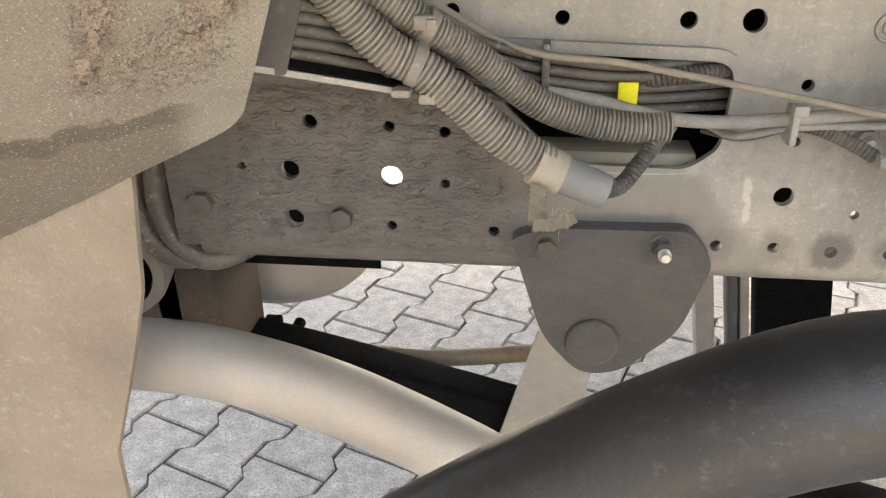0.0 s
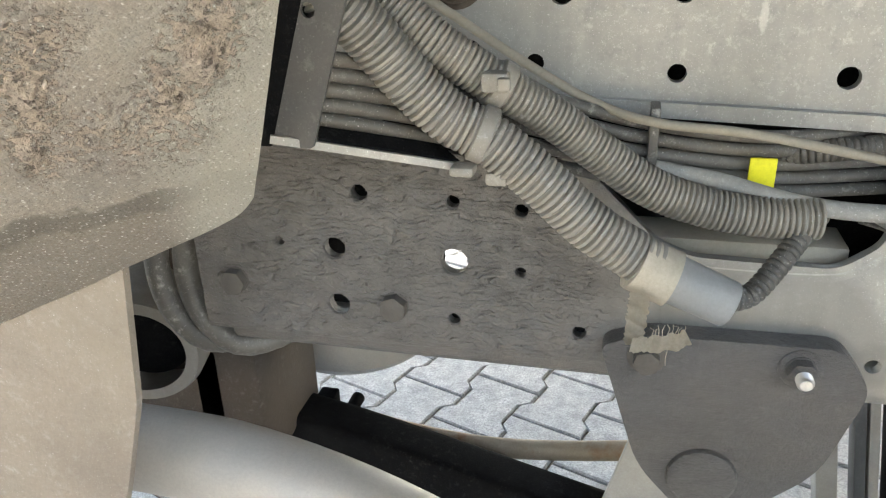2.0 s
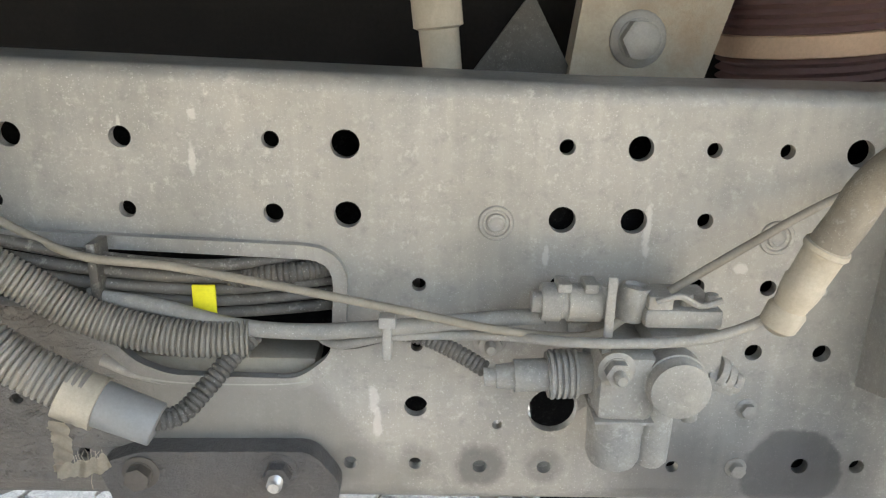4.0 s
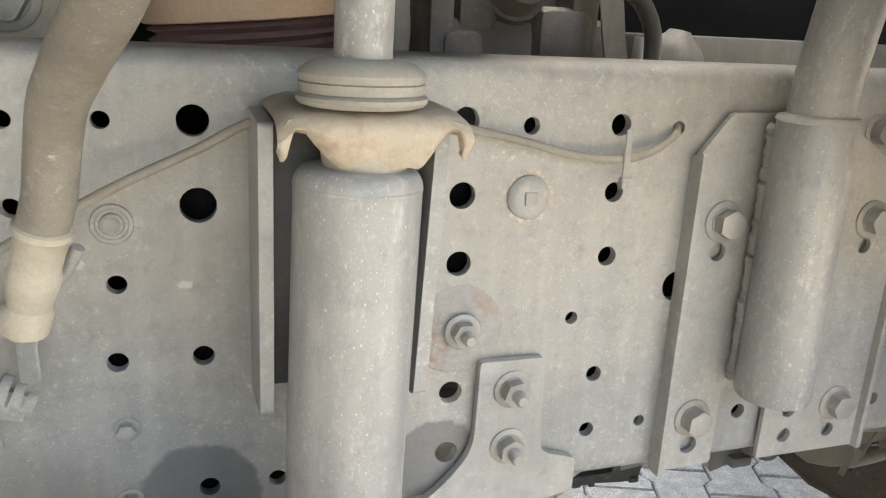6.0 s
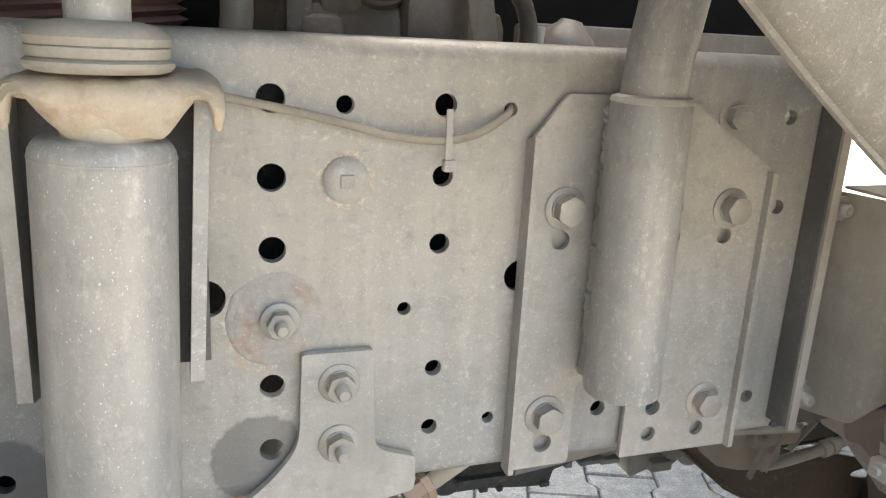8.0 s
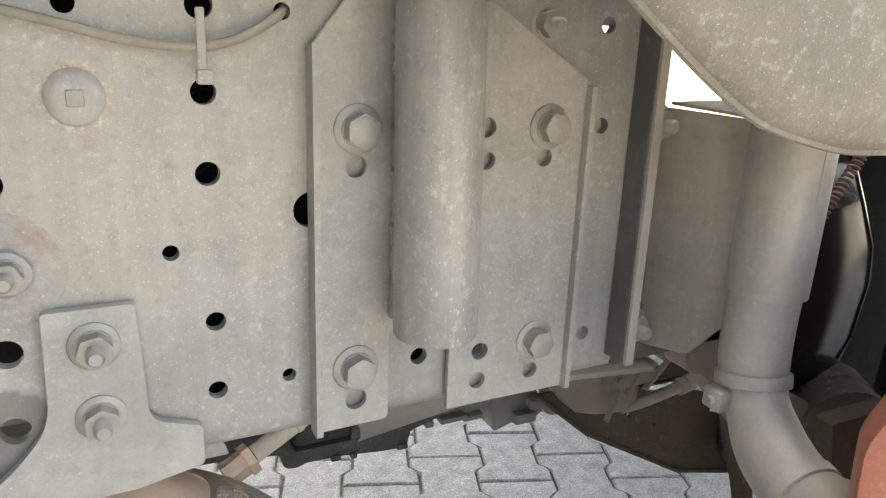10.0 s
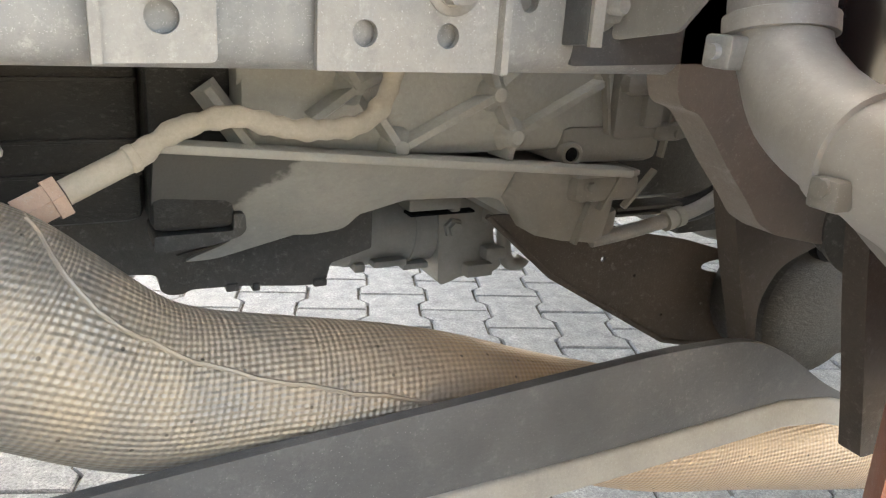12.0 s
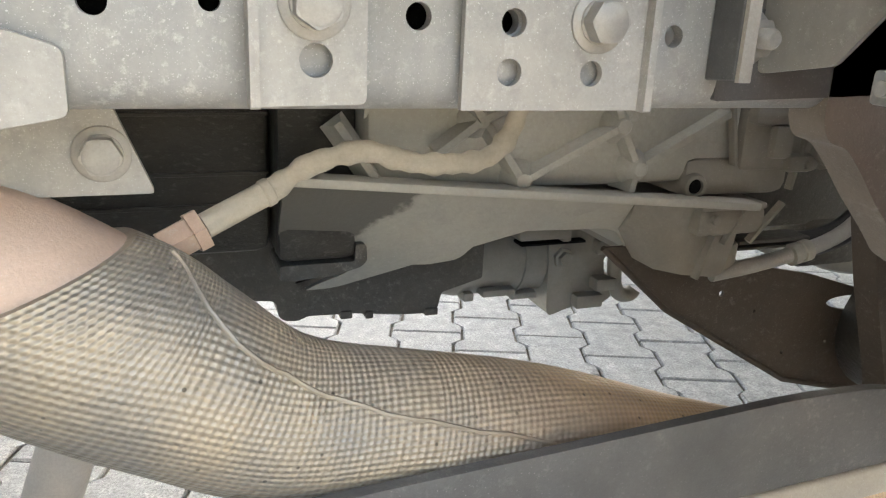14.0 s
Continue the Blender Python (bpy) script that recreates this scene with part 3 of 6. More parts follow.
# plugged holes and rivet caps on the web
for x, z, r in ((.254, .895, .0125), (.452, .888, .0125)):
    bm = bmesh.new()
    lathe(bm, (x, 0, z), (0, -1, 0), [(0, r), (.001, r), (.0018, r * .94), (.0018, r * .78), (.0008, r * .72), (.0008, r * .58), (.0026, r * .52), (.003, r * .4), (.0022, r * .3), (.0022, r * .05)], 24)
    part("rivet_cap", bm, M_RAIL, rail)
bm = bmesh.new()
lathe(bm, (.718, 0, .898), (0, -1, 0), [(0, .0155), (.002, .0155), (.0042, .0135), (.0055, .009), (.006, .001)], 28)
plug = part("domed_plug", bm, M_PLATE, rail, "domed plug with a square mark")
bm = bmesh.new()
box(bm, (.7135, -.0072, .8935), (.7225, -.0045, .9025), None, .0006)
part("square_mark", bm, M_BOLT, plug)
for x, z, r in ((.451, .752, .006), (.45, .70, .006)):
    bolt(rail, (x, 0, z), r)
bolt(rail, (.253, -.001, .806), .009, "stud")
bolt(rail, (-.33, 0, .727), .011, "head", material=M_COAT)
bolt(rail, (-.195, 0, .716), .011, "head", turn=.4, material=M_COAT)
bolt(rail, (.674, -.004, .803), .0095, "stud")
bm = bmesh.new()
rings = []
for k in range(15):
    ring = []
    for j in range(64):
        a = 2 * math.pi * j / 64
        r = (.002 + .033 * k / 14) * (1 + .05 * noise.noise(V(math.cos(a) * 2, math.sin(a) * 2, 3)))
        p = V(.672 + r * math.cos(a), 0, .803 + r * math.sin(a))
        h = .0012 * (1 - (k / 14) ** 3) + .0003 * math.sin(k * 2.1 + 2.5 * noise.noise(p * 60)) * (k > 3) + .0008 * noise.fractal(p * 260, .8, 2.1, 4)
        ring.append(bm.verts.new((p.x, -max(h, .0002) if k < 14 else .001, p.z)))
    rings.append(ring)
for p, q in zip(rings, rings[1:]):
    for j in range(64):
        bm.faces.new((p[j], p[(j + 1) % 64], q[(j + 1) % 64], q[j]))
bm.faces.new(rings[0])
part("weld_patch", bm, M_WELD, rail, "rough round weld patch with rust")
# cross tube bolt, rusty, high on the web
bm = bmesh.new()
lathe(bm, (-.141, 0, .957), (0, -1, 0), [(0, .018), (.005, .018), (.007, .014), (.014, .0135), (.018, .010), (.030, .0095), (.032, .007)], 24)
part("cross_bolt", bm, M_ARM, rail, "rusty cross bolt with washer")

# black sheets added behind holes and slot, standing in for the dark inside
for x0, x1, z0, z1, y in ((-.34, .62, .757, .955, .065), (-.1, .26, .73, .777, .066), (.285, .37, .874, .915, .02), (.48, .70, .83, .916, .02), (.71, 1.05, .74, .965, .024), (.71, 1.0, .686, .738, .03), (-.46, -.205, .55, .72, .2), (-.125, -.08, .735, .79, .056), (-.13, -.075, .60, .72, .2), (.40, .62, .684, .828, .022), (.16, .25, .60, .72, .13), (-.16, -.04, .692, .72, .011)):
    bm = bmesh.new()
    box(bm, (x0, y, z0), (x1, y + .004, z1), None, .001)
    part("hole_shade", bm, M_BLACK, rail)

# triangular bracket below the rail
tri = thing("triangular_bracket", "dark grey steel hanger bracket bolted to the rail", "bracket")
bm = bmesh.new()
sheet(bm, rounded([(-.036, .708), (-.005, .720), (.124, .722), (.146, .692), (.124, .617), (.075, .569), (.036, .563), (-.003, .605)], [.008, .012, .012, .012, .02, .02, .02, .02]), [], .019, on_y(-.02))
worn(part("bracket_plate", bm, M_TRI, tri), 0.004)
bm = bmesh.new()
lathe(bm, (.045, -.02, .602), (0, -1, 0), [(0, .026), (.004, .025), (.006, .022), (.0065, .004)], 28)
part("boss", bm, M_TRI, tri)
bolt(tri, (-.003, -.0205, .703), .0098, "head", turn=.3, material=M_COAT)
bolt(tri, (.099, -.02, .705), .0105, "stud", material=M_TRI)
bm = bmesh.new()
lathe(bm, (.099, -.033, .705), (0, -1, 0), [(0, .0055)] + [q for i in range(7) for q in ((.001 * i, .0058), (.001 * i + .0005, .0052))] + [(.0085, .004)], 14)
part("thread", bm, M_BRIGHT, tri, "bright bare bolt thread")

# corrugated hoses
def hose(name, label, pts, r, pitch, material=None, ends=True):
    line = spline(pts, pitch / 8)
    bm = bmesh.new()
    sweep(bm, line, lambda s: r * (.83 + .17 * min(1, 1.3 * abs(math.sin(math.pi * s / pitch))) + .012 * noise.noise(V(s * 70, r * 400, pitch * 900))), 26)
    return tagged(part(name, bm, material or M_HOSE), label, "hose", "corrugated hoses")


HA = [(-.225, -.15, 1.015), (-.19, -.13, .973), (-.167, -.112, .942), (-.147, -.102, .914), (-.127, -.096, .893), (-.103, -.091, .878), (-.075, -.088, .855), (-.047, -.086, .829), (-.022, -.084, .812), (-.006, -.083, .803)]
hose("corrugated_hose", "thick dusty grey corrugated cable conduit along the rail", HA, .0152, .0043)
HB = [(-.215, -.105, 1.03), (-.19, -.094, .985), (-.165, -.088, .958), (-.135, -.084, .931), (-.103, -.075, .907), (-.075, -.064, .888), (-.045, -.055, .864), (-.013, -.049, .841), (.022, -.045, .828), (.058, -.042, .8225), (.088, -.038, .822)]
hose("corrugated_hose", "thinner dusty black corrugated conduit running beside the thick one", HB, .0128, .0036, M_HOSE_DARK)
elbow = thing("hose_end", "taped conduit end with a grey plastic sleeve", "hose end")
bm = bmesh.new()
sweep(bm, spline([(-.018, -.084, .806), (-.006, -.083, .800), (.004, -.083, .796)], .003), lambda s: .0172 + .0013 * math.sin(s * 900), 22)
part("tape_wrap", bm, M_TAPE, elbow, "beige cloth tape")
bm = bmesh.new()
cyl(bm, (.003, -.083, .797), (.038, -.083, .782), .0150, .0142, 24, .001)
part("grey_sleeve", bm, M_GREY, elbow, "grey plastic sleeve")
bm = bmesh.new()
trng = random.Random(8)
for run, width, y0 in (([(-.0145, .795), (-.0145, .782), (-.0155, .770), (-.015, .7605)], .0062, -.1005), ([(-.017, .7625), (-.006, .7615), (.006, .7655), (.0145, .7705)], .0056, -.1045)):
    line = spline([V(u, y0 + .0022 * math.sin(u * 300 + v * 170), v) for u, v in run], .0014)
    rim = []
    for k, p in enumerate(line):
        d = (line[min(k + 1, len(line) - 1)] - line[max(k - 1, 0)]).normalized()
        side = d.cross(V(0, -1, 0)).normalized()
        rim.append([bm.verts.new(p + side * width * e * trng.uniform(.82, 1.1) + V(0, .0012 * math.sin(k * .9 + e * 2), 0)) for e in (-1, -.5, 0, .5, 1)])
    tape_faces = []
    for p, q in zip(rim, rim[1:]):
        for k in range(4):
            tape_faces.append(bm.faces.new((p[k], p[k + 1], q[k + 1], q[k])))
    bmesh.ops.solidify(bm, geom=tape_faces, thickness=.0008)
    part("loose_tape", bm, M_TAPE, elbow, "frayed loose tape end")
    bm = bmesh.new()
for k in range(9):
    u = -.006 + .0021 * k
    sweep(bm, [V(u, -.105, .768 + .0003 * k), V(u + trng.uniform(-.001, .002), -.107, .773 + .0003 * k + trng.uniform(0, .003)), V(u + trng.uniform(-.002, .003), -.106, .774 + .0004 * k + trng.uniform(0, .003))], .00022, 4)
sweep(bm, [V(.004, -.105, .762), V(.003, -.106, .755), V(.0035, -.106, .750)], .00025, 4)
tagged(part("tape_fibres", bm, M_TAPE, elbow, "fine pale loose fibres"), "", "", "", "stuff")
hose("corrugated_hose", "small grey corrugated cable leaving the taped sleeve", [(.034, -.08, .782), (.05, -.072, .784), (.064, -.06, .797), (.078, -.045, .812), (.09, -.03, .822)], .007, .004, M_CABLE)
hose("corrugated_hose", "thin corrugated cable inside the rail slot", [(.06, .0, .848), (.09, -.006, .855), (.12, -.002, .858), (.16, .02, .86)], .0075, .004, M_CABLE)
# clips holding both hoses
clip = thing("hose_clip", "dusty plastic double clip holding two corrugated hoses", "clip")
bm = bmesh.new()
d = (Vector(HA[5]) - Vector(HA[3])).normalized()
lathe(bm, Vector((-.106, -.0915, .8795)) - d * .007, V(.8, .1, -.35), [(0, .0158), (.001, .0168), (.0085, .0168), (.0095, .0158)], 28)
box(bm, (-.124, -.108, .8605), (-.110, -.094, .8665), None, .002)
box(bm, (-.105, -.100, .8535), (-.092, -.086, .8615), None, .002)
part("lower_band", bm, M_HOSE, clip)
bm = bmesh.new()
d2 = (Vector(HB[5]) - Vector(HB[3])).normalized()
lathe(bm, Vector((-.1, -.074, .9055)) - d2 * .006, d2, [(0, .0132), (.001, .0146), (.009, .0146), (.010, .0132)], 24)
part("upper_band", bm, M_HOSE, clip)
bm = bmesh.new()
box(bm, (-.108, -.096, .906), (-.093, -.084, .917), None, .002)
box(bm, (-.098, -.100, .908), (-.091, -.095, .915), None, .001)
part("buckle", bm, M_HOSE, clip)

# cable bundle in the slot
bundle = thing("cable_bundle", "bundle of dusty black cables running through the slot", "cable bundle")
for i in range(5):
    bm = bmesh.new()
    dz = .0105 * (2 - i)
    sweep(bm, spline([(-.225, -.135, .918 + dz * .8), (-.187, -.115, .910 + dz * .81), (-.141, -.08, .8955 + dz * .95), (-.09, -.05, .876 + dz), (-.02, -.026, .856 + dz * .9), (.05, -.014 + .002 * i, .846 + dz * .9), (.11, .004, .846 + dz * .9), (.2, .04, .846 + dz)], .01), .0042 if dz else .0044, 14)
    part("cable", bm, M_CABLE, bundle)
bm = bmesh.new()
box(bm, (.047, -.024, .829), (.063, -.0215, .854), None, .0008)
part("yellow_tag", bm, M_YELLOW, bundle, "bright yellow paper tag")
for x, y, z in ((-.012, -.036, .858),):
    bm = bmesh.new()
    box(bm, (x - .003, y - .001, z - .026), (x + .003, y + .02, z + .028), None, .001)
    box(bm, (x - .005, y - .006, z - .022), (x + .006, y + .002, z - .012), None, .0015)
    part("cable_tie", bm, M_CABLE, bundle)

# open cable tray corner at the front of the slot
tray = thing("cable_tray", "grey sheet metal cable tray corner bracket", "bracket")
bm = bmesh.new()
sheet(bm, rounded([(-.214, .884), (-.1905, .884), (-.153, .998), (-.13, 1.06), (-.16, 1.06), (-.176, .998)], .002), [disc(-.186, .955, .004, 12)], .003, on_y(-.140))
part("upright", bm, M_SHEET, tray)
# side of the upright made black, its shade put into the colour
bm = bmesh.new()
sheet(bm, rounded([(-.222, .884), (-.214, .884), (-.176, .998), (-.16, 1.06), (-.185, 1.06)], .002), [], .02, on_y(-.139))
part("upright_shaded_side", bm, M_BLACK, tray)
bm = bmesh.new()
sweep(bm, [V(-.212, -.145, .890), V(-.1905, -.135, .8845), V(-.124, -.090, .8615)], 1.0, profile=[(-.0015, -.0022), (.0015, -.0022), (.0015, .0022), (-.0015, .0022)], up=(0, 0, 1))
part("sill_lip", bm, M_PLATE, tray)
# black sheet standing in for the shadow under the cables
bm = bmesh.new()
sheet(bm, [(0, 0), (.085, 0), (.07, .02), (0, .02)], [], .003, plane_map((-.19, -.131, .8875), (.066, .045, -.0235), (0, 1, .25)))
part("sill_shade", bm, M_BLACK, tray)

# loose wires and the air pipe across the web
wire = tagged(part("wire", (lambda b: (sweep(b, spline([(-.22, -.03, .99), (-.172, -.035, .962), (-.136, -.03, .938), (-.092, -.028, .910), (-.051, -.03, .888), (-.013, -.042, .879), (.041, -.045, .875), (.097, -.047, .866), (.131, -.048, .86), (.191, -.05, .849), (.258, -.055, .838), (.312, -.06, .838), (.34, -.056, .853), (.392, -.045, .882), (.455, -.03, .915), (.50, -.022, .935), (.54, -.018, .953), (.6, -.018, .957), (.65, -.016, .95), (.70, -.014, .94), (.745, -.012, .929), (.78, -.012, .926), (.805, -.011, .931), (.828, -.004, .943), (.836, .012, .948)], .008), .0029, 10), b)[1])(bmesh.new()), M_WIRE), "thin tan dust-coated wire looped along the rail", "wire")
bm = bmesh.new()
sweep(bm, spline([(-.02, -.03, .848), (.028, -.032, .841), (.078, -.036, .830), (.126, -.037, .827), (.183, -.037, .831), (.251, -.038, .839), (.285, -.045, .845)], .008), .0056, 12)
tagged(part("air_pipe", bm, M_VALVE), "grey plastic air pipe leading into the valve", "pipe")
bm = bmesh.new()
sweep(bm, spline([(.125, -.005, .815), (.144, -.025, .812), (.182, -.034, .823), (.228, -.037, .826), (.262, -.05, .832), (.2985, -.076, .8405), (.352, -.079, .8425), (.388, -.080, .8485), (.415, -.082, .862), (.436, -.084, .883), (.446, -.088, .90)], .008), .0034, 10)
tagged(part("cable", bm, M_VALVE), "grey cable running under the valve connector", "cable")
bm = bmesh.new()
sweep(bm, spline([(.122, 0, .808), (.15, -.02, .808), (.18, -.03, .82), (.19, -.032, .826)], .008), .0022, 8)
tagged(part("cable", bm, M_CABLE), "thin cable loop at the slot corner", "cable")
tie = thing("cable_tie", "pale plastic cable tie holding pipe and wires", "cable tie")
bm = bmesh.new()
box(bm, (.178, -.05, .812), (.184, -.028, .842), None, .002)
box(bm, (.176, -.056, .838), (.187, -.046, .846), None, .001)
part("strap", bm, M_PLATE, tie)
hose("corrugated_hose", "small corrugated sensor cable to the valve plug", [(.18, -.03, .826), (.205, -.032, .822), (.228, -.036, .813), (.248, -.042, .803)], .006, .0035, M_CABLE)

# solenoid valve
valve = thing("solenoid_valve", "dusty grey air solenoid valve block on the rail", "valve")
bm = bmesh.new()
lathe(bm, (.274, -.055, .859), (1, 0, 0), [(0, .007), (.006, .007), (.006, .0115), (.008, .0125), (.018, .0125), (.019, .011), (.022, .011), (.023, .0125), (.044, .0125), (.047, .010), (.052, .010)], 16)
part("pipe_connector", bm, M_VALVE, valve)
for x in (.289, .306):
    bm = bmesh.new()
    box(bm, (x, -.064, .868), (x + .009, -.046, .8745), None, .0015)
    part("release_clip", bm, M_VALVE, valve)
bm = bmesh.new()
box(bm, (.344, -.070, .8475), (.394, -.02, .8605), None, .003)
part("connector_block", bm, M_VALVE, valve)
bm = bmesh.new()
lathe(bm, (.338, -.054, .848), (.12, 0, 1), [(0, .009), (.002, .0105), (.020, .0105), (.023, .0095), (.0235, .007), (.021, .006)], 20)
part("boss", bm, M_VALVE, valve)
bm = bmesh.new()
box(bm, (.346, -.068, .858), (.362, -.05, .869), None, .002)
part("latch", bm, M_VALVE, valve)
for x in (.358, .372, .388):
    bm = bmesh.new()
    cyl(bm, (x, -.06, .858), (x, -.06, .8685), .0042, None, 14, .001)
    part("port", bm, M_VALVE, valve)
bm = bmesh.new()
sweep(bm, spline([(.35, -.07, .866), (.364, -.071, .8705), (.378, -.07, .864), (.391, -.07, .868)], .003), .0022, 8)
part("clip_spring", bm, M_VALVE, valve)
bm = bmesh.new()
box(bm, (.3185, -.0715, .828), (.3245, -.0695, .882), None, .0008)
part("strap", bm, M_VALVE, valve)
bm = bmesh.new()
lathe(bm, (.246, -.052, .803), (1, 0, .06), [(0, .006), (.008, .006), (.008, .008), (.02, .009), (.02, .011), (.042, .011), (.042, .0155)] + [(.043 + .004 * (i // 4) + (0, .0006, .0026, .0032)[i % 4], (.0148, .0166, .0166, .0148)[i % 4]) for i in range(20)] + [(.065, .014), (.075, .013)], 20)
part("plug", bm, M_VALVE, valve)
bm = bmesh.new()
box(bm, (.3165, -.08, .786), (.354, -.02, .832), None, .006)
part("coil_body", bm, M_VALVE, valve)
bm = bmesh.new()
lathe(bm, (.336, -.056, .79), (0, 0, -1), [(0, .019), (.002, .0196), (.020, .0192), (.0205, .0186), (.040, .0184), (.046, .016), (.048, .010)], 28)
part("coil_cup", bm, M_VALVE, valve)
bm = bmesh.new()
box(bm, (.3158, -.0808, .7845), (.3545, -.04, .787), None, .0008)
part("coil_rim", bm, M_VALVE, valve)
bm = bmesh.new()
box(bm, (.350, -.066, .797), (.400, -.02, .842), None, .006)
part("valve_body", bm, M_VALVE, valve)
bm = bmesh.new()
lathe(bm, (.3655, -.089, .8145), (0, -1, 0), [(0, .0188), (.0012, .0188), (.002, .017), (.0026, .010), (.0028, .002)], 28)
part("cap_lid", bm, M_VALVE, valve)
for k in range(3):
    bm = bmesh.new()
    lathe(bm, (.397 + .006 * k, -.06, .815 - .004 * k), (.9, 0, -.4), [(0, .010 - .0015 * k), (.005, .010 - .0015 * k)], 16)
    part("fitting_ring", bm, M_VALVE, valve)
bm = bmesh.new()
lathe(bm, (.362, -.056, .80), (0, 0, -1), [(0, .012), (.03, .0125), (.054, .0118), (.058, .009)], 18)
part("outlet", bm, M_VALVE, valve)
bm = bmesh.new()
lathe(bm, (.3655, -.03, .8145), (0, -1, 0), [(0, .0202), (.045, .0202), (.048, .0206), (.050, .0206), (.0505, .0196), (.056, .0192), (.059, .0165), (.0595, .003)], 28)
part("round_cap", bm, M_VALVE, valve)
bm = bmesh.new()
cyl(bm, (.384, -.05, .795), (.388, -.05, .772), .007, .006, 14, .001)
cyl(bm, (.39, -.06, .812), (.41, -.06, .804), .009, .008, 6)
part("fitting", bm, M_VALVE, valve)
bolt(valve, (.3265, -.08, .8245), .0085, "stud", material=M_VALVE)
bm = bmesh.new()
sheet(bm, [(.305, .83), (.41, .83), (.41, .80), (.33, .77), (.318, .76), (.312, .785)], [], .003, on_y(-.022))
worn(part("mounting_plate", bm, M_PLATE, valve), 0.001)

# brown hose with clamps beside the damper
bhose = thing("air_hose", "dusty brown rubber hose with taped lower fitting", "hose")
bm = bmesh.new()
sweep(bm, spline([(.60, -.40, 1.62), (.56, -.36, 1.36), (.522, -.30, 1.12), (.487, -.225, 1.03), (.463, -.165, .993), (.451, -.135, .974), (.444, -.115, .953), (.439, -.105, .929), (.434, -.1, .914)], .006), .0115, 18)
part("rubber_hose", bm, M_MUD, bhose)
bm = bmesh.new()
lathe(bm, (.4345, -.1, .915), V(-.013, .010, -.046), [(0, .0116), (.001, .0132), (.004, .0134), (.006, .0118), (.024, .0112), (.026, .0122), (.034, .0116), (.044, .0098), (.047, .0118), (.058, .0112), (.062, .007)], 18)
part("hose_fitting", bm, M_DUST, bhose, "tape-wrapped hose fitting")

# front damper in its bracket
damper = thing("cab_damper", "grey cab damper cylinder under a rusty cap bracket", "damper")
AX = V(-.006, 0, -.19).normalized()
TOP = V(.582, -.085, .9365)
bm = bmesh.new()
lathe(bm, TOP, AX, [(-.001, .026), (0, .0298), (.002, .0318), (.005, .0335), (.008, .034), (.0082, .0343), (.0095, .0343), (.0097, .034), (.266, .034), (.276, .034), (.286, .03), (.306, .018)], 40)
part("cylinder", bm, M_TUBE, damper)
bm = bmesh.new()
lathe(bm, V(.583, -.085, .9685), (0, 0, 1), [(0, .029), (.001, .0322), (.003, .0337), (.005, .0335), (.006, .0318), (.0065, .0305), (.007, .0318), (.0115, .0320), (.012, .0308), (.0125, .0318), (.016, .0325), (.018, .0312), (.0215, .0262), (.023, .0205), (.0235, .0152)], 40)
part("rubber_ring", bm, M_DUST_GREY, damper, "dust-caked rubber ring stack")
bm = bmesh.new()
cyl(bm, (.583, -.085, .98), (.588, -.085, 1.25), .0148, None, 24)
part("piston_rod", bm, M_TUBE, damper)
# pressed cap: flat top, front skirt with two lugs and a deep middle lobe, rusty
bm = bmesh.new()
NX = 61


def skirt(u):
    w = abs(u)
    lobe = .0275 * (1 - min(1, max(0, (w - .40) / .46)) ** 1.25)
    lug = .0215 * (1 - max(0, abs(w - .93) / .10) ** 2.6) if abs(w - .93) < .1 else 0
    return max(.009, lobe, lug)


rows = []
for i in range(NX):
    u = -1 + 2 * i / (NX - 1)
    x = .5862 + .050 * u + .0025
    bow = .010 * (1 - u * u)
    zt = .9665 - .0065 * max(0, (abs(u) - .74) / .26) ** 2
    col = [(0, 0), (-.02, .001), (-.06, .0015), (-.085, .001), (-.094 - bow, -.0005), (-.0985 - bow, -.0025), (-.1015 - bow, -.006)]
    d = skirt(u)
    col += [(-.103 - bow + .008 * t * t, -.006 - (d - .006) * t) for t in (.2, .4, .6, .8, 1.0)]
    rows.append([bm.verts.new((x, y, zt + z + .0006 * math.sin(u * 17 + y * 90))) for y, z in col])
for i in range(NX - 1):
    for j in range(len(rows[0]) - 1):
        bm.faces.new((rows[i][j], rows[i + 1][j], rows[i + 1][j + 1], rows[i][j + 1]))
bmesh.ops.recalc_face_normals(bm, faces=bm.faces)
bmesh.ops.solidify(bm, geom=bm.faces[:], thickness=.005)
part("cap", bm, M_CAP, damper, "dusty pressed steel cap with rusty edges")
bm = bmesh.new()
lathe(bm, (.585, -.085, .955), (0, 0, -1), [(0, .024), (.012, .023), (.022, .021), (.028, .02)], 28)
part("bump_stop", bm, M_DUST, damper)
for x, b, w, lean in ((.5315, .793, .075, -.002), (.6245, .800, .082, -.008)):
    bm = bmesh.new()
    sheet(bm, rounded([(-w, .958), (.0, .958), (.0, b - .02), (-w, b)], .003), [], .0078, lambda u, v, q: V(x + q + lean * (.953 - v) / .16, u, v))
    worn(part("bracket_leg", bm, M_PLATE, damper), 0.0014)

# dark web added behind the cylinder to darken the gaps beside it
bm = bmesh.new()
box(bm, (.533, -.052, .80), (.629, -.046, .955), None, .001)
part("gap_shade_web", bm, M_SHEET, damper)

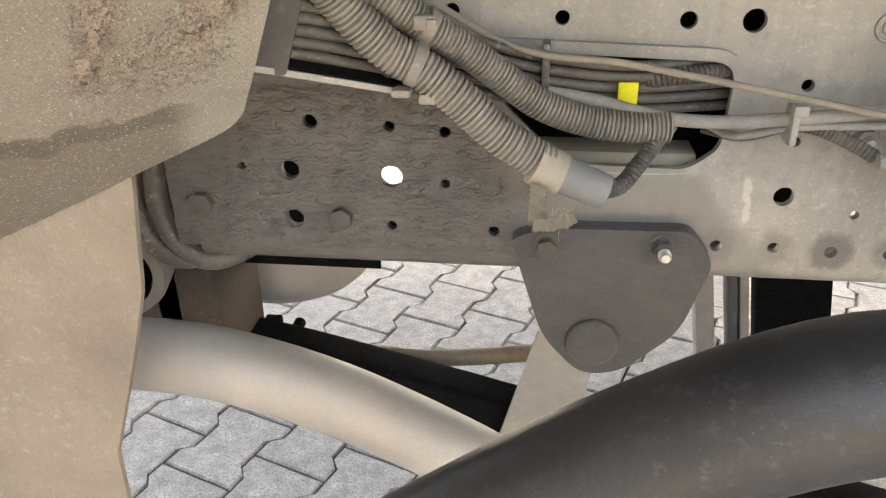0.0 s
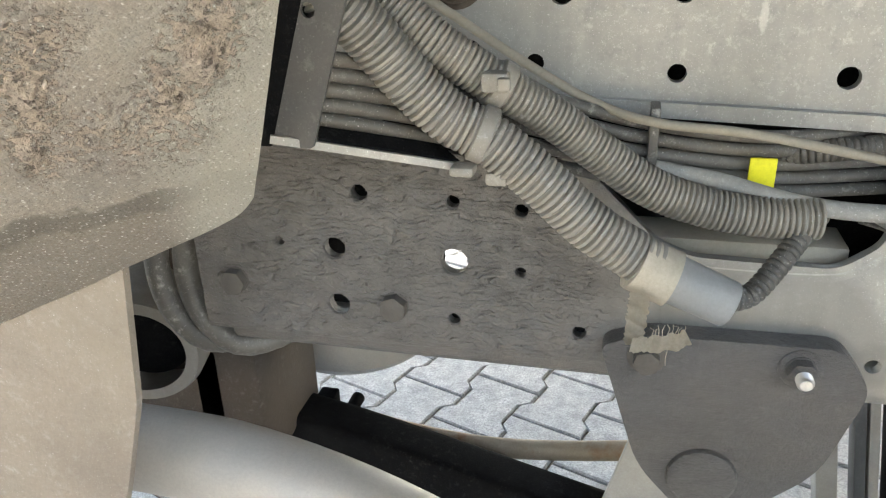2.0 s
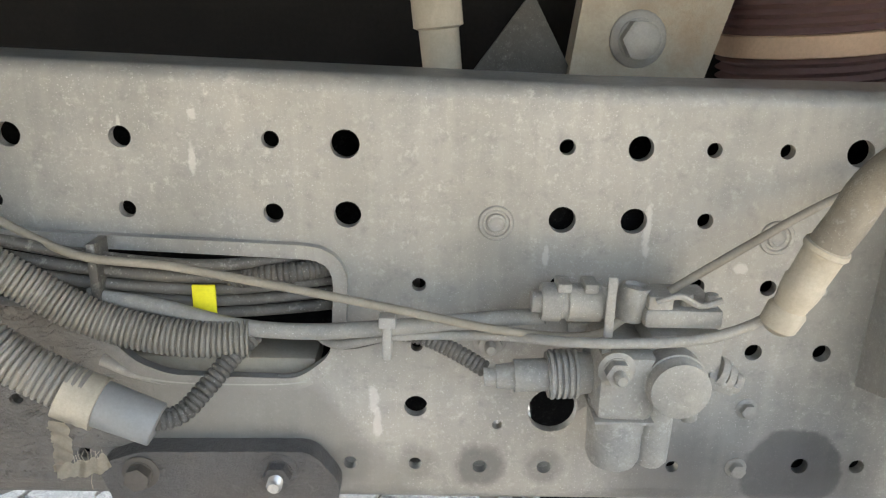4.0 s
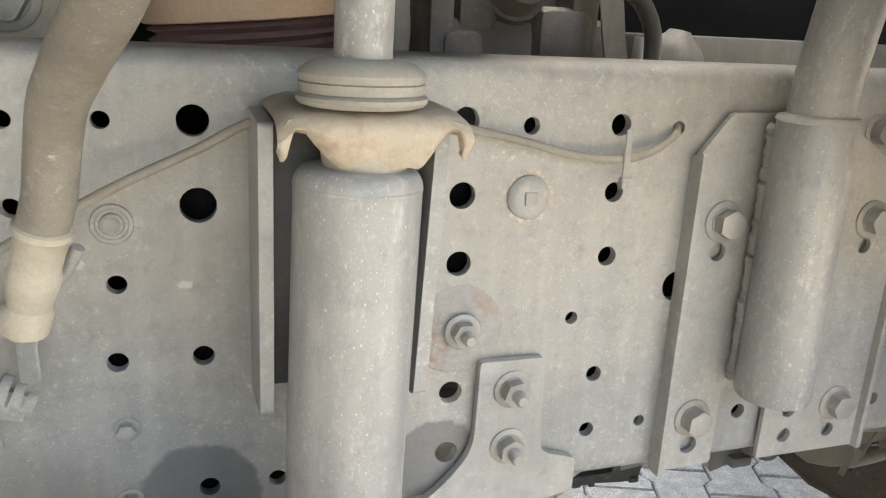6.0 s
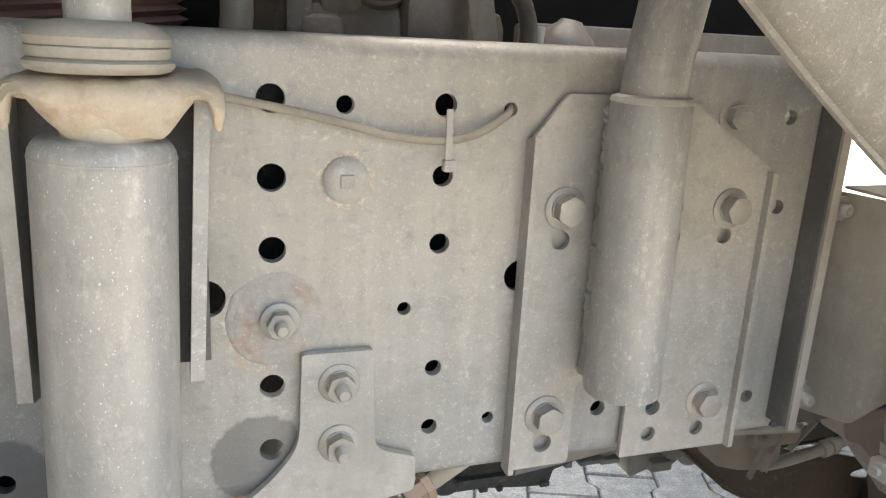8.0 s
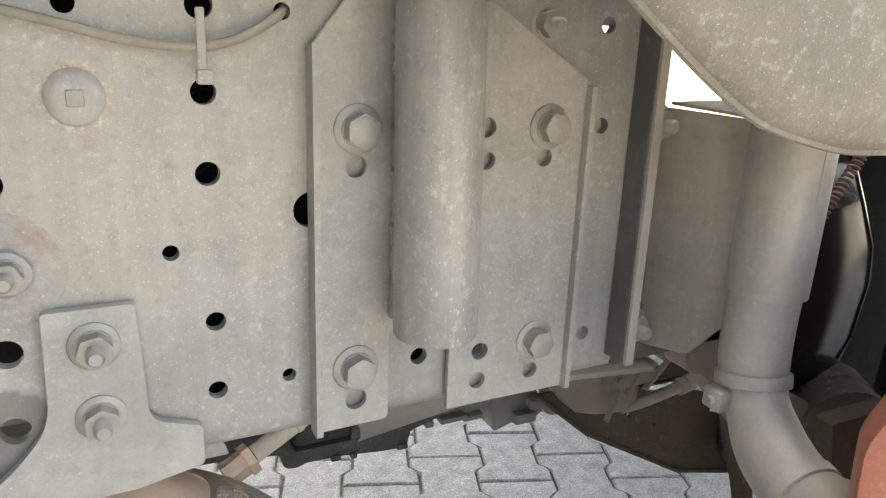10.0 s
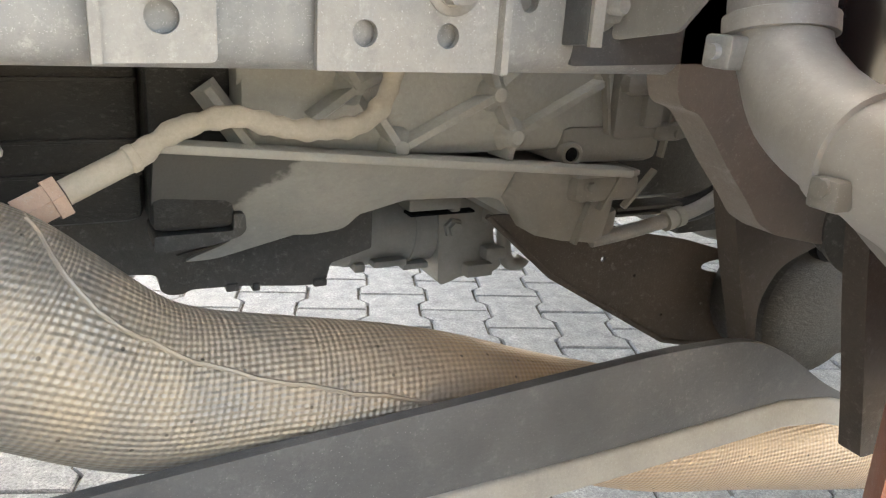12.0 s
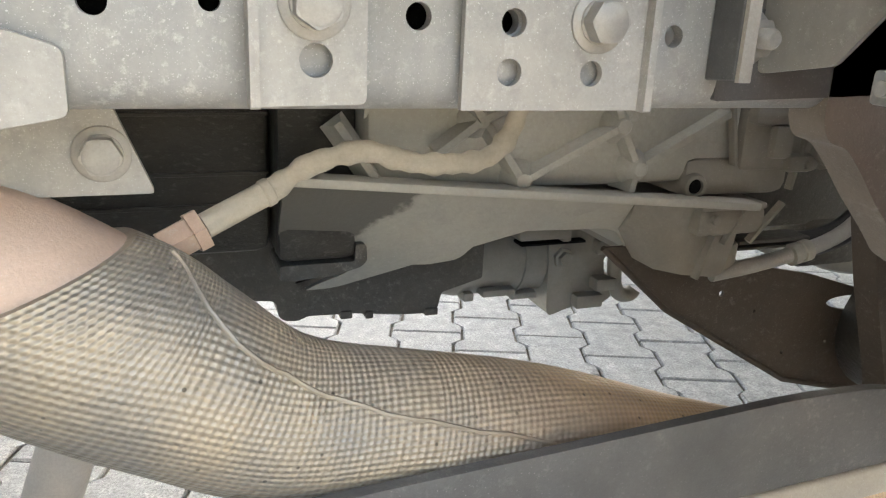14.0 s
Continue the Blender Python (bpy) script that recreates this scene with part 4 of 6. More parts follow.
# lower bracket plate bolted to the web
lowb = thing("lower_bracket", "grey steel angle plate bolted low on the rail", "bracket")
bm = bmesh.new()
sheet(bm, rounded([(.688, .779), (.738, .779), (.741, .70), (.772, .69), (.772, .662), (.73, .654), (.62, .652), (.64, .664), (.664, .682), (.686, .708)], [.003, .003, .01, .004, .004, 0, 0, .01, .02, .02]), [], .007, on_y(-.0085))
worn(part("angle_plate", bm, M_PLATE, lowb), 0.0012)
bolt(lowb, (.714, -.0085, .756), .0105, "stud", turn=.2)
bolt(lowb, (.714, -.0085, .709), .0105, "stud", turn=.5)
bm = bmesh.new()
sheet(bm, rounded([(.62, .68), (.774, .68), (.803, .606), (.62, .606)], .003), [], .008, on_y(.085))
worn(part("rear_plate", bm, M_PLATE, lowb), 0.0012)
bolt(lowb, (.777, .085, .629), .011, "head")
# tie strap and clip of the wire
ws = thing("wire_strap", "small pale plastic strap fixing the wire to the rail", "strap")
bm = bmesh.new()
box(bm, (.7805, -.0165, .912), (.7855, -.0145, .947), None, .0008)
box(bm, (.7795, -.0185, .906), (.7885, -.0125, .914), None, .001)
part("strap", bm, M_PLATE, ws)

# damper mounting plate with its welded tube
mount = thing("damper_mount", "grey pressed mounting plate with welded upright tube", "mounting plate")
YP = -.0075
bm = bmesh.new()
LEFT = rounded([(.848, .666), (.90, .667), (.90, .735), (.92, .745), (.92, .958), (.872, .958), (.848, .928)], [.001, .004, .004, 0, 0, .003, .003])
sheet(bm, LEFT, [disc(.8755, .853, .0072), disc(.876, .687, .0078)], .0045, on_y(YP))
worn(part("left_plate", bm, M_PLATE, mount), 0.001)
bm = bmesh.new()
RIGHT = rounded([(.948, .664), (1.053, .664), (1.053, .905), (.968, .958), (.92, .958), (.92, .745), (.948, .735)], [.001, .003, .003, .003, 0, 0, .003])
sheet(bm, RIGHT, [disc(.971, .852, .0066), disc(1.018, .852, .0066), disc(.970, .875, .007), disc(.974, .707, .0068), disc(.973, .683, .0068), disc(1.02, .683, .0066)], .0045, on_y(YP))
worn(part("right_plate", bm, M_PLATE, mount), 0.001)
for x, z0, z1, w in ((.8455, .6655, .93, .006), (1.050, .6635, .903, .006)):
    bm = bmesh.new()
    sheet(bm, rounded([(-w - .0085, z0), (.0, z0), (.0, z1 - .004), (-w - .0085, z1)], .002), [], .0045, on_x(x))
    worn(part("edge_flange", bm, M_PLATE, mount), 0.0012)
bm = bmesh.new()
lathe(bm, (.9195, -.041, .7455), (-.014, .005, 1), [(0, .0235), (0, .0275), (.002, .0283), (.213, .0272), (.215, .0264), (.215, .0215)], 40)
part("tube", bm, M_TUBE, mount)
bm = bmesh.new()
sweep(bm, spline([(.9165, -.040, .95), (.919, -.040, .99), (.924, -.042, 1.03), (.95, -.05, 1.25)], .02), .0222, 32)
part("upper_tube", bm, M_TUBE, mount)
wrng = random.Random(3)
bm = bmesh.new()
sweep(bm, [V(.9015 + wrng.uniform(-.0009, .0009), -.0155, .748 + .0026 * i) for i in range(79)], lambda s: wrng.uniform(.0036, .0055), 12)
part("weld_bead", bm, M_TUBE, mount, "rough spattered weld bead")
bm = bmesh.new()
lathe(bm, (.9165, -.040, .955), (0, 0, 1), [(0, .0262), (.002, .0282), (.005, .0268), (.0065, .0215)], 40)
part("weld_collar", bm, M_PLATE, mount)
for x, z, r in ((.8765, .877, .0115), (1.02, .874, .0115), (.8755, .712, .0118), (1.0215, .709, .0114)):
    bolt(mount, (x, YP, z), r, "head", turn=x * 40)
bolt(mount, (1.0165, YP + .008, .944), .0098, "stud", turn=.3)

# end angle of the rail and the shield beyond it
endp = thing("end_angle", "dark edged steel angle closing the rail end", "bracket")
bm = bmesh.new()
sheet(bm, [(-.024, .682), (.0, .680), (.0, .985), (-.024, .985)], [], .008, on_x(1.098))
worn(part("angle_web", bm, M_BEAM, endp), 0.0012)
bm = bmesh.new()
sheet(bm, [(1.0985, .681), (1.1065, .681), (1.1065, .985), (1.0985, .985)], [], .003, on_y(-.0275))
part("angle_edge", bm, M_LIP, endp)
bm = bmesh.new()
sheet(bm, rounded([(1.107, .668), (1.24, .672), (1.24, .72), (1.107, .72)], .003), [], .008, on_y(.0))
part("foot_plate", bm, M_SHEET, endp)
bolt(endp, (1.121, -.002, .704), .0115, "stud")
bolt(endp, (1.121, -.002, .873), .0115, "stud")
shield = thing("heat_shield", "dull grey sheet metal heat shield with a cut corner", "heat shield")
bm = bmesh.new()
sheet(bm, rounded([(.0, .684), (-.046, .692), (-.082, .738), (-.104, .758), (-.125, .764), (-.128, .885), (.0, .885)], .004), [], .003, lambda u, v, w: V(1.132 + w - u * .22 + .004 * math.sin(v * 40 + u * 50), u, v))
part("shield_sheet", bm, M_SHEETMETAL, shield)
bm = bmesh.new()
sheet(bm, [(1.138, .8865), (1.138, .889), (1.25, .889), (1.25, .8865)], [], .145, lambda u, v, w: V(u, -.145 + w, v))
part("shield_top", bm, M_SHEETMETAL, shield)

# breather pipe dropping and bending outwards
pipe = thing("breather_pipe", "grey bent metal pipe with clamps beside the shield", "pipe")
bm = bmesh.new()
sweep(bm, spline([(1.168, -.096, .95), (1.161, -.098, .80), (1.155, -.101, .725), (1.150, -.111, .692), (1.139, -.137, .669), (1.131, -.16, .659), (1.127, -.184, .652), (1.135, -.201, .644), (1.158, -.200, .632), (1.20, -.182, .612)], .006), lambda s: .0255 - .003 * math.exp(-((s - .272) / .02) ** 2) + .0022 * min(1, max(0, (s - .355) / .006)), 32)
part("bent_pipe", bm, M_PIPE, pipe)
bm = bmesh.new()
lathe(bm, (1.1595, -.098, .764), (.002, 0, .1), [(0, .0275), (.0, .0290), (.14, .0290), (.14, .0275)], 32)
part("sleeve", bm, M_SHEETMETAL, pipe)
for p0, dr in (((1.1515, -.107, .699), (-.1, -.25, -1)), ((1.1268, -.181, .653), (-.16, -1, -.2))):
    bm = bmesh.new()
    dv = Vector(dr).normalized()
    lathe(bm, Vector(p0) - dv * .005, dv, [(0, .0262), (.0005, .0274), (.0095, .0274), (.01, .0262)], 32)
    part("clamp_band", bm, M_PIPE, pipe)
bm = bmesh.new()
box(bm, (1.116, -.112, .678), (1.128, -.094, .694), None, .002)
cyl(bm, (1.112, -.103, .686), (1.132, -.103, .686), .0038, None, 10)
part("clamp_screw", bm, M_BRIGHT, pipe)
bm = bmesh.new()
box(bm, (1.096, -.196, .632), (1.108, -.182, .645), None, .002)
cyl(bm, (1.094, -.189, .641), (1.11, -.189, .641), .004, None, 10)
part("clamp_lug", bm, M_SHIELD, pipe)

# red oxide spring bracket close by
org = thing("orange_bracket", "faded orange-red steel bracket with chamfered edge", "bracket")
SIL = [(1.18, .842), (1.143, .80), (1.124, .776), (1.104, .753), (1.087, .736), (1.084, .728), (1.085, .71), (1.088, .676), (1.094, .624), (1.097, .582), (1.105, .43)]
CRE = [(1.165, .822), (1.122, .776), (1.111, .763), (1.106, .750), (1.109, .738), (1.112, .730), (1.115, .702), (1.120, .669), (1.104, .646), (1.109, .592), (1.117, .43)]
bm = bmesh.new()
rows = []
for k, ((a, b), (c, d)) in enumerate(zip(SIL, CRE)):
    inner = ((c + .006, -.236, d), (1.60, -.12, d)) if 5 <= k <= 7 else ((c + .004, -.2585, d), (1.60, -.13, d))
    rows.append([bm.verts.new(p) for p in ((a + .02, -.222, b), (a + .003, -.2365, b), (a, -.240, b), (a + .002, -.2425, b), (c - .003, -.2575, d), (c, -.2605, d), *inner, (1.60, -.11, b))])
for p, q in zip(rows, rows[1:]):
    for k in range(9):
        f = bm.faces.new((p[k], p[(k + 1) % 9], q[(k + 1) % 9], q[k]))
        # inner faces below the bend take the shaded copy of the paint
        f.material_index = 1 if k in (5, 6) and p[k].co.z < .74 else 0
bm.faces.new(rows[0]), bm.faces.new(rows[-1][::-1])
part("bracket_body", bm, M_ORANGE, org).data.materials.append(M_OXIDE)
bm = bmesh.new()
lathe(bm, (1.150, -.2487, .60), (.264, -1, 0), [(0, .012), (.0006, .0118), (.0006, .0112), (.0, .011)], 24, False)
part("ring_mark", bm, M_OXIDE, org, "faint pressed ring mark")
bolt(org, (1.25, -.205, .656), .011, "stud", (.3, -1, 0))

# tank lobe over the pipe
tank = thing("dusty_cover", "dusty brown rounded plastic cover panel", "cover")
LOBE = [p.to_2d() for p in spline([(.70, 1.16, 0), (.78, 1.076, 0), (.855, 1.012, 0), (.934, .952, 0), (.995, .912, 0), (1.037, .897, 0), (1.09, .888, 0), (1.16, .893, 0), (1.26, .93, 0), (1.36, 1.02, 0)], .012)]
LOBE = [tuple(p) for p in LOBE] + [(1.36, 1.28), (.70, 1.28)]
ctr = V(1.05, 1.15)
bm = bmesh.new()
rings = []
for k, (inset, y) in enumerate(((.12, -.224), (.05, -.219), (.02, -.213), (.008, -.209), (.002, -.205), (0, -.201), (.001, -.197), (.01, -.192))):
    rings.append([bm.verts.new((*(V(*p) + (ctr - V(*p)).normalized() * inset).to_tuple()[:1], y, (V(*p) + (ctr - V(*p)).normalized() * inset)[1])) for p in LOBE])
k = len(LOBE)
for a, b in zip(rings, rings[1:]):
    for j in range(k):
        bm.faces.new((a[j], a[(j + 1) % k], b[(j + 1) % k], b[j]))
bm.faces.new(rings[0]), bm.faces.new(rings[-1][::-1])
part("cover_shell", bm, M_MUD, tank)
bm = bmesh.new()
sweep(bm, [V(p[0], -.2, p[1]) for p in LOBE[:-2]], .0028, 8)
part("rolled_edge", bm, M_MUD, tank)

# mudguard at the start
guard = thing("mudguard", "mud-caked brown plastic mudguard with dried clods", "mudguard")
bm = bmesh.new()
o, eu, ev = V(-.213, -.173, .858), V(-.232, -.010, -.108).normalized(), V(.056, -.064, .103)
nrm = eu.cross(ev).normalized()
NU, NV = 280, 250
CLOD = 1 if nrm.y < 0 else -1
PATCH = ((.188, .60, .014, .06, 1.0), (.205, .49, .012, .05, .9), (.175, .69, .02, .04, .7), (.06, .52, .022, .05, 1.1), (.085, .46, .018, .06, .9), (.055, .57, .02, .05, 1.0), (.11, .43, .03, .06, .42), (.16, .46, .03, .05, .42), (.075, .35, .02, .05, .4))


def guard_point(a, b):
    return o + eu * (.52 * a) + ev * (2.0 * b) + V(-.05, -.055, -.01) * (b * a * 2.0)


rows = []
crust_layer, edge_layer = bm.verts.layers.float.new("crust"), bm.verts.layers.float.new("edge")
for i in range(NU):
    a = 1.3 * (i / (NU - 1)) ** 1.6
    row = []
    for j in range(NV):
        b = 1.2 * (j / (NV - 1)) ** 1.2
        b += .05 * (1 - b) * math.exp(-a / .012)
        p = guard_point(a, b)
        patch = 0
        for pa, pb, sa, sb, w in PATCH:
            e = ((a - pa) / sa) ** 2 + ((b - pb) / sb) ** 2
            if e < 9:
                patch = max(patch, w * math.exp(-e * .6))
        h = noise.fractal(p * 18, 1.0, 2.0, 3) * .0012
        q = noise.fractal(p * 60, .75, 2.2, 4)
        t = min(1, max(0, (q + .6 * patch - .3) / .3)) if patch > .02 else 0
        h += .0042 * patch ** .5 * t * t * (3 - 2 * t)
        band = .30 if a > .15 else .15 + .15 * a / .15
        h -= .0014 * min(1, max(0, (band - b + .02 * noise.noise(p * 30)) / .03))
        v = bm.verts.new(p + nrm * CLOD * h)
        v[crust_layer] = min(1, patch)
        v[edge_layer] = min(1, max(0, (.125 + .05 * noise.noise(p * 25) - a) / .08))
        row.append(v)
    rows.append(row)
for i in range(NU - 1):
    for j in range(NV - 1):
        bm.faces.new((rows[i][j], rows[i + 1][j], rows[i + 1][j + 1], rows[i][j + 1]))
bmesh.ops.solidify(bm, geom=bm.faces[:], thickness=.004)
part("upper_panel", bm, M_GUARD, guard)
# dried clods stuck to the panel
crng = random.Random(11)
bm = bmesh.new()
for i in range(1600):
    if crng.random() < .2:
        pa, pb, sa, sb, w = PATCH[crng.randrange(len(PATCH))]
        a, b, big = crng.gauss(pa, sa * .8), crng.gauss(pb, sb * .8), .6 + .5 * w
    else:
        a, b, big = crng.random() ** 1.4 * .8, crng.uniform(.02, .95), .5
    if not (0.005 < a < .95 and .03 < b < .98):
        continue
    r = crng.uniform(.0003, .0008) * big * (2.2 if crng.random() < .04 else 1)
    p = guard_point(a, b) + nrm * CLOD * .0012
    res = bmesh.ops.create_icosphere(bm, subdivisions=1, radius=1)
    off = V(crng.random(), crng.random(), crng.random()) * 50
    for v in res["verts"]:
        c = v.co * (1 + .45 * noise.noise(v.co * 1.3 + off))
        v.co = p + (eu * c.x + ev.normalized() * c.y + nrm * CLOD * c.z * .8) * r
clods = part("dried_clay", bm, M_CLOD, guard, "dried clay clods")
tagged(clods, "", "", "", "stuff")
bm = bmesh.new()
sheet(bm, rounded([(-.297, .835), (-.31, .725), (-.33, .66), (-.365, .56), (-.37, .40), (-.9, .40), (-.9, .835)], .006), [], .006, on_y(-.172))
worn(part("lower_panel", bm, M_FLAP, guard), 0.0015)

# tubes under the rail at the start
bm = bmesh.new()
sweep(bm, spline([(-.8, -.05, .56), (-.6, -.05, .579), (-.41, -.05, .579), (-.315, -.05, .571), (-.2, -.05, .537), (-.07, -.05, .473), (.0, -.05, .425), (.08, -.05, .365)], .02), .0365, 32)
tagged(part("grey_tube", bm, M_SILVER), "worn pale grey round steel tube under the rail", "tube")
bm = bmesh.new()
sweep(bm, spline([(-.56, .2, .437), (-.5, .2, .424), (-.34, .2, .393), (-.09, .2, .329), (.5, .2, .17)], .06), 1.0, profile=rounded([(-.03, -.05), (.03, -.05), (.03, .05), (-.03, .05)], .012, 3), up=(0, 0, 1))
tagged(part("black_beam", bm, M_BLACK), "black sealed steel cross beam under the truck", "beam")
rusty = thing("rusty_pipe", "thin rusty brown pipe held by a clip", "pipe")
bm = bmesh.new()
sweep(bm, spline([(-.52, .28, .425), (-.414, .272, .402), (-.346, .27, .388), (-.257, .27, .372), (-.15, .27, .368), (-.018, .27, .385), (.06, .25, .42), (.1, .2, .47)], .012), .0125, 16)
part("pipe_run", bm, M_RUST, rusty)
bm = bmesh.new()
box(bm, (-.40, .255, .385), (-.375, .285, .42), None, .003)
cyl(bm, (-.352, .25, .404), (-.352, .29, .404), .009, None, 12)
part("pipe_clip", bm, M_BLACK, rusty)
bm = bmesh.new()
sheet(bm, [(-.002, .50), (.07, .47), (.04, .28), (-.06, .28)], [], .006, on_y(.15))
tagged(part("strap", bm, M_LIP), "pale dusty flat steel strap", "strap")
# the thicker run beyond x = .2 is unseen, added to shade the lower rail
bm = bmesh.new()
sweep(bm, spline([(-.15, -.32, .58), (-.05, -.31, .65), (.05, -.3, .712), (.16, -.3, .765), (.3, -.27, .75), (.42, -.2, .715), (.50, -.19, .66), (.53, -.22, .5), (.53, -.25, .2), (.53, -.25, -.01)], .02), lambda s: .042 + .02 * min(1, max(0, (s - .55) / .15)), 28)
tagged(part("black_hose", bm, M_RUBBER), "thick dark rubber hose close to the opening", "hose")
# looped hoses and bush at the far left
for k, (dx, r) in enumerate(((0, .0105), (.028, .0105))):
    bm = bmesh.new()
    sweep(bm, spline([(-.40 + dx, .02, .80), (-.415 + dx, .015, .73), (-.405 + dx, .012, .68), (-.375 + dx, .012, .655), (-.345 + dx, .03, .655), (-.31 + dx, .06, .67)], .01), r, 14)
    tagged(part("looped_hose", bm, M_CABLE), "dusty black hose looping round the rail end", "hose", "looped hoses")
bush = thing("axle_bush", "dirty cast bracket with a large open round bush", "bush")
bm = bmesh.new()
lathe(bm, (-.475, .04, .612), (-.25, 1, .1), [(0, .046), (0, .058), (.01, .062), (.1, .066), (.1, .02), (.03, .042), (.03, .042)], 36, False)
part("bush_ring", bm, M_SHIELD, bush)
# black disc set in the ring in place of the bore's own shade
bm = bmesh.new()
lathe(bm, V(-.475, .04, .612) + V(-.25, 1, .1).normalized() * .025, (-.25, 1, .1), [(0, .0445), (.012, .0445)], 32)
part("bore_shade", bm, M_BLACK, bush, "black disc for the bush's shaded bore")
bm = bmesh.new()
box(bm, (-.60, .10, .48), (-.42, .22, .74), None, .012)
box(bm, (-.47, .1, .43), (-.385, .25, .60), None, .012)
part("bracket_body", bm, M_ARM, bush)
bm = bmesh.new()
lathe(bm, (-.40, .42, .50), (0, 0, -1), [(0, .12), (.06, .13), (.075, .115), (.08, .05)], 40)
tagged(part("air_bag", bm, M_SILVER), "pale rounded air spring underside", "air spring")
# posts seen under the rail
for x, w, m, lab in ((.302, .034, M_LIP, "pale beige upright post beyond the truck"), (.36, .018, M_BEAM, "brown upright rail beyond the truck"), (.382, .016, M_LIP, "thin pale upright strip beyond the truck"), (.41, .13, M_BLACK, "black upright panel beyond the truck")):
    bm = bmesh.new()
    box(bm, (0, 0, 0), (w, .04, .6), None, .003)
    ob = tagged(part("post", bm, m), lab, "post", "posts beyond the truck")
    ob.matrix_world = Matrix.Translation((x + .035, .6, 0)) @ Matrix.Shear("XY", 4, (0, 0)) @ Matrix.Rotation(radians(-9), 4, "Y")

bm = bmesh.new()
sweep(bm, [V(.742, .25, .42), V(.70, .25, .30), V(.60, .25, -.005)], .0235, 24)
tagged(part("drop_shaft", bm, M_SILVER), "dusty grey round shaft below the exhaust bend", "shaft")

# exhaust with woven heat wrap
wrapm = bpy.data.materials.new("woven_heat_wrap")
wrapm.use_nodes = True
n, l = wrapm.node_tree.nodes, wrapm.node_tree.links
exh = thing("exhaust_pipe", "exhaust bend in woven grey-gold heat wrap", "exhaust")
WP = [(.45, .09, .57), (.62, .088, .576), (.70, .086, .563), (.752, .083, .536), (.80, .08, .501), (.866, .08, .459), (.956, .085, .433), (1.085, .09, .398), (1.21, .095, .352), (1.35, .09, .305), (1.55, .08, .262), (1.8, .07, .20), (2.2, .05, .13)]
bm = bmesh.new()
line = spline([(.715, .0855, .556)] + WP[4:], .004)
rings = sweep(bm, line, lambda s: .0535 + .0115 * math.exp(-((s - .03) / .12) ** 2) + .0015 * math.sin(s * 23), 72)
SEAM = ((.795, .62), (.802, .599), (.812, .574), (.828, .545), (.850, .517), (.88, .495), (.929, .471), (.985, .452), (1.075, .423), (1.2, .378))


def seam_z(x):
    for (a, p), (b, q) in zip(SEAM, SEAM[1:]):
        if x <= b:
            return p + (q - p) * (x - a) / (b - a)
    return SEAM[-1][1]


walked = 0.0
for i, ring in enumerate(rings):
    walked += (line[i] - line[i - 1]).length if i else 0
    if walked < .11:
        back = (line[i + 1] - line[i]).normalized()
        for v in ring:
            v.co -= back * (.055 * (line[i].z - v.co.z) / .06 * (1 - walked / .11))
seam_line = []
for c, ring in zip(line, rings):
    front = [v.co.copy() for v in ring if v.co.y < c.y]
    seam_line.append(min(front, key=lambda p: abs(p.z - seam_z(p.x))))
seam_line = [sum(seam_line[i - 4:i + 5], V(0, 0, 0)) / 9 + V(0, -.0005, .0005) for i in range(9, 90)]
bm.verts.index_update()
uvl = bm.loops.layers.uv.new("wrap")
for f in bm.faces:
    if len(f.verts) == 4:
        js = [(v.index // 72, v.index % 72) for v in f.verts]
        wrapped = max(b for a, b in js) - min(b for a, b in js) > 36
        for lp, (a, b) in zip(f.loops, js):
            lp[uvl].uv = (a * .004, (b + (72 if wrapped and b < 36 else 0)) / 72 * .336)
part("heat_wrap", bm, wrapm, exh, "woven heat wrap sleeve")
bm = bmesh.new()
sweep(bm, spline(WP[:5], .01), .0565, 40)
part("bare_pipe", bm, M_COPPER, exh, "heat-tinted orange brown bare pipe")
bm = bmesh.new()
sweep(bm, seam_line, .0017, 8)
part("seam", bm, wrapm, exh, "raised seam of the wrap")
geo = n.new("ShaderNodeNewGeometry")
uvn = n.new("ShaderNodeUVMap")
uvn.uv_map = "wrap"


def wave(direction):
    d = n.new("ShaderNodeVectorMath")
    d.operation = "DOT_PRODUCT"
    d.inputs[1].default_value = direction
    l.new(uvn.outputs["UV"], d.inputs[0])
    q = n.new("ShaderNodeMath")
    q.operation = "SINE"
    l.new(d.outputs["Value"], q.inputs[0])
    return q.outputs[0]


wa, wb = wave((523.6, 748.0, 0)), wave((-785.4, 748.0, 0))
hm = n.new("ShaderNodeMath")
hm.operation = "MULTIPLY"
l.new(wa, hm.inputs[0]), l.new(wb, hm.inputs[1])
hn = n.new("ShaderNodeTexNoise")
hn.inputs["Scale"].default_value = 14
l.new(geo.outputs["Position"], hn.inputs["Vector"])
mx = n.new("ShaderNodeMix")
mx.data_type = "RGBA"
mx.inputs[6].default_value, mx.inputs[7].default_value = (.30, .279, .245, 1), (.43, .368, .279, 1)
hn.inputs["Detail"].default_value = 5.0
hr = n.new("ShaderNodeMapRange")
hr.inputs["From Min"].default_value, hr.inputs["From Max"].default_value = .36, .66
l.new(hn.outputs["Fac"], hr.inputs["Value"])
l.new(hr.outputs["Result"], mx.inputs[0])
sp = n.new("ShaderNodeTexVoronoi")
sp.inputs["Scale"].default_value = 62
l.new(geo.outputs["Position"], sp.inputs["Vector"])
sr = n.new("ShaderNodeMapRange")
sr.inputs["From Min"].default_value, sr.inputs["From Max"].default_value = .06, .1
sr.inputs["To Min"].default_value = .35
l.new(sp.outputs["Distance"], sr.inputs["Value"])
mr = n.new("ShaderNodeMapRange")
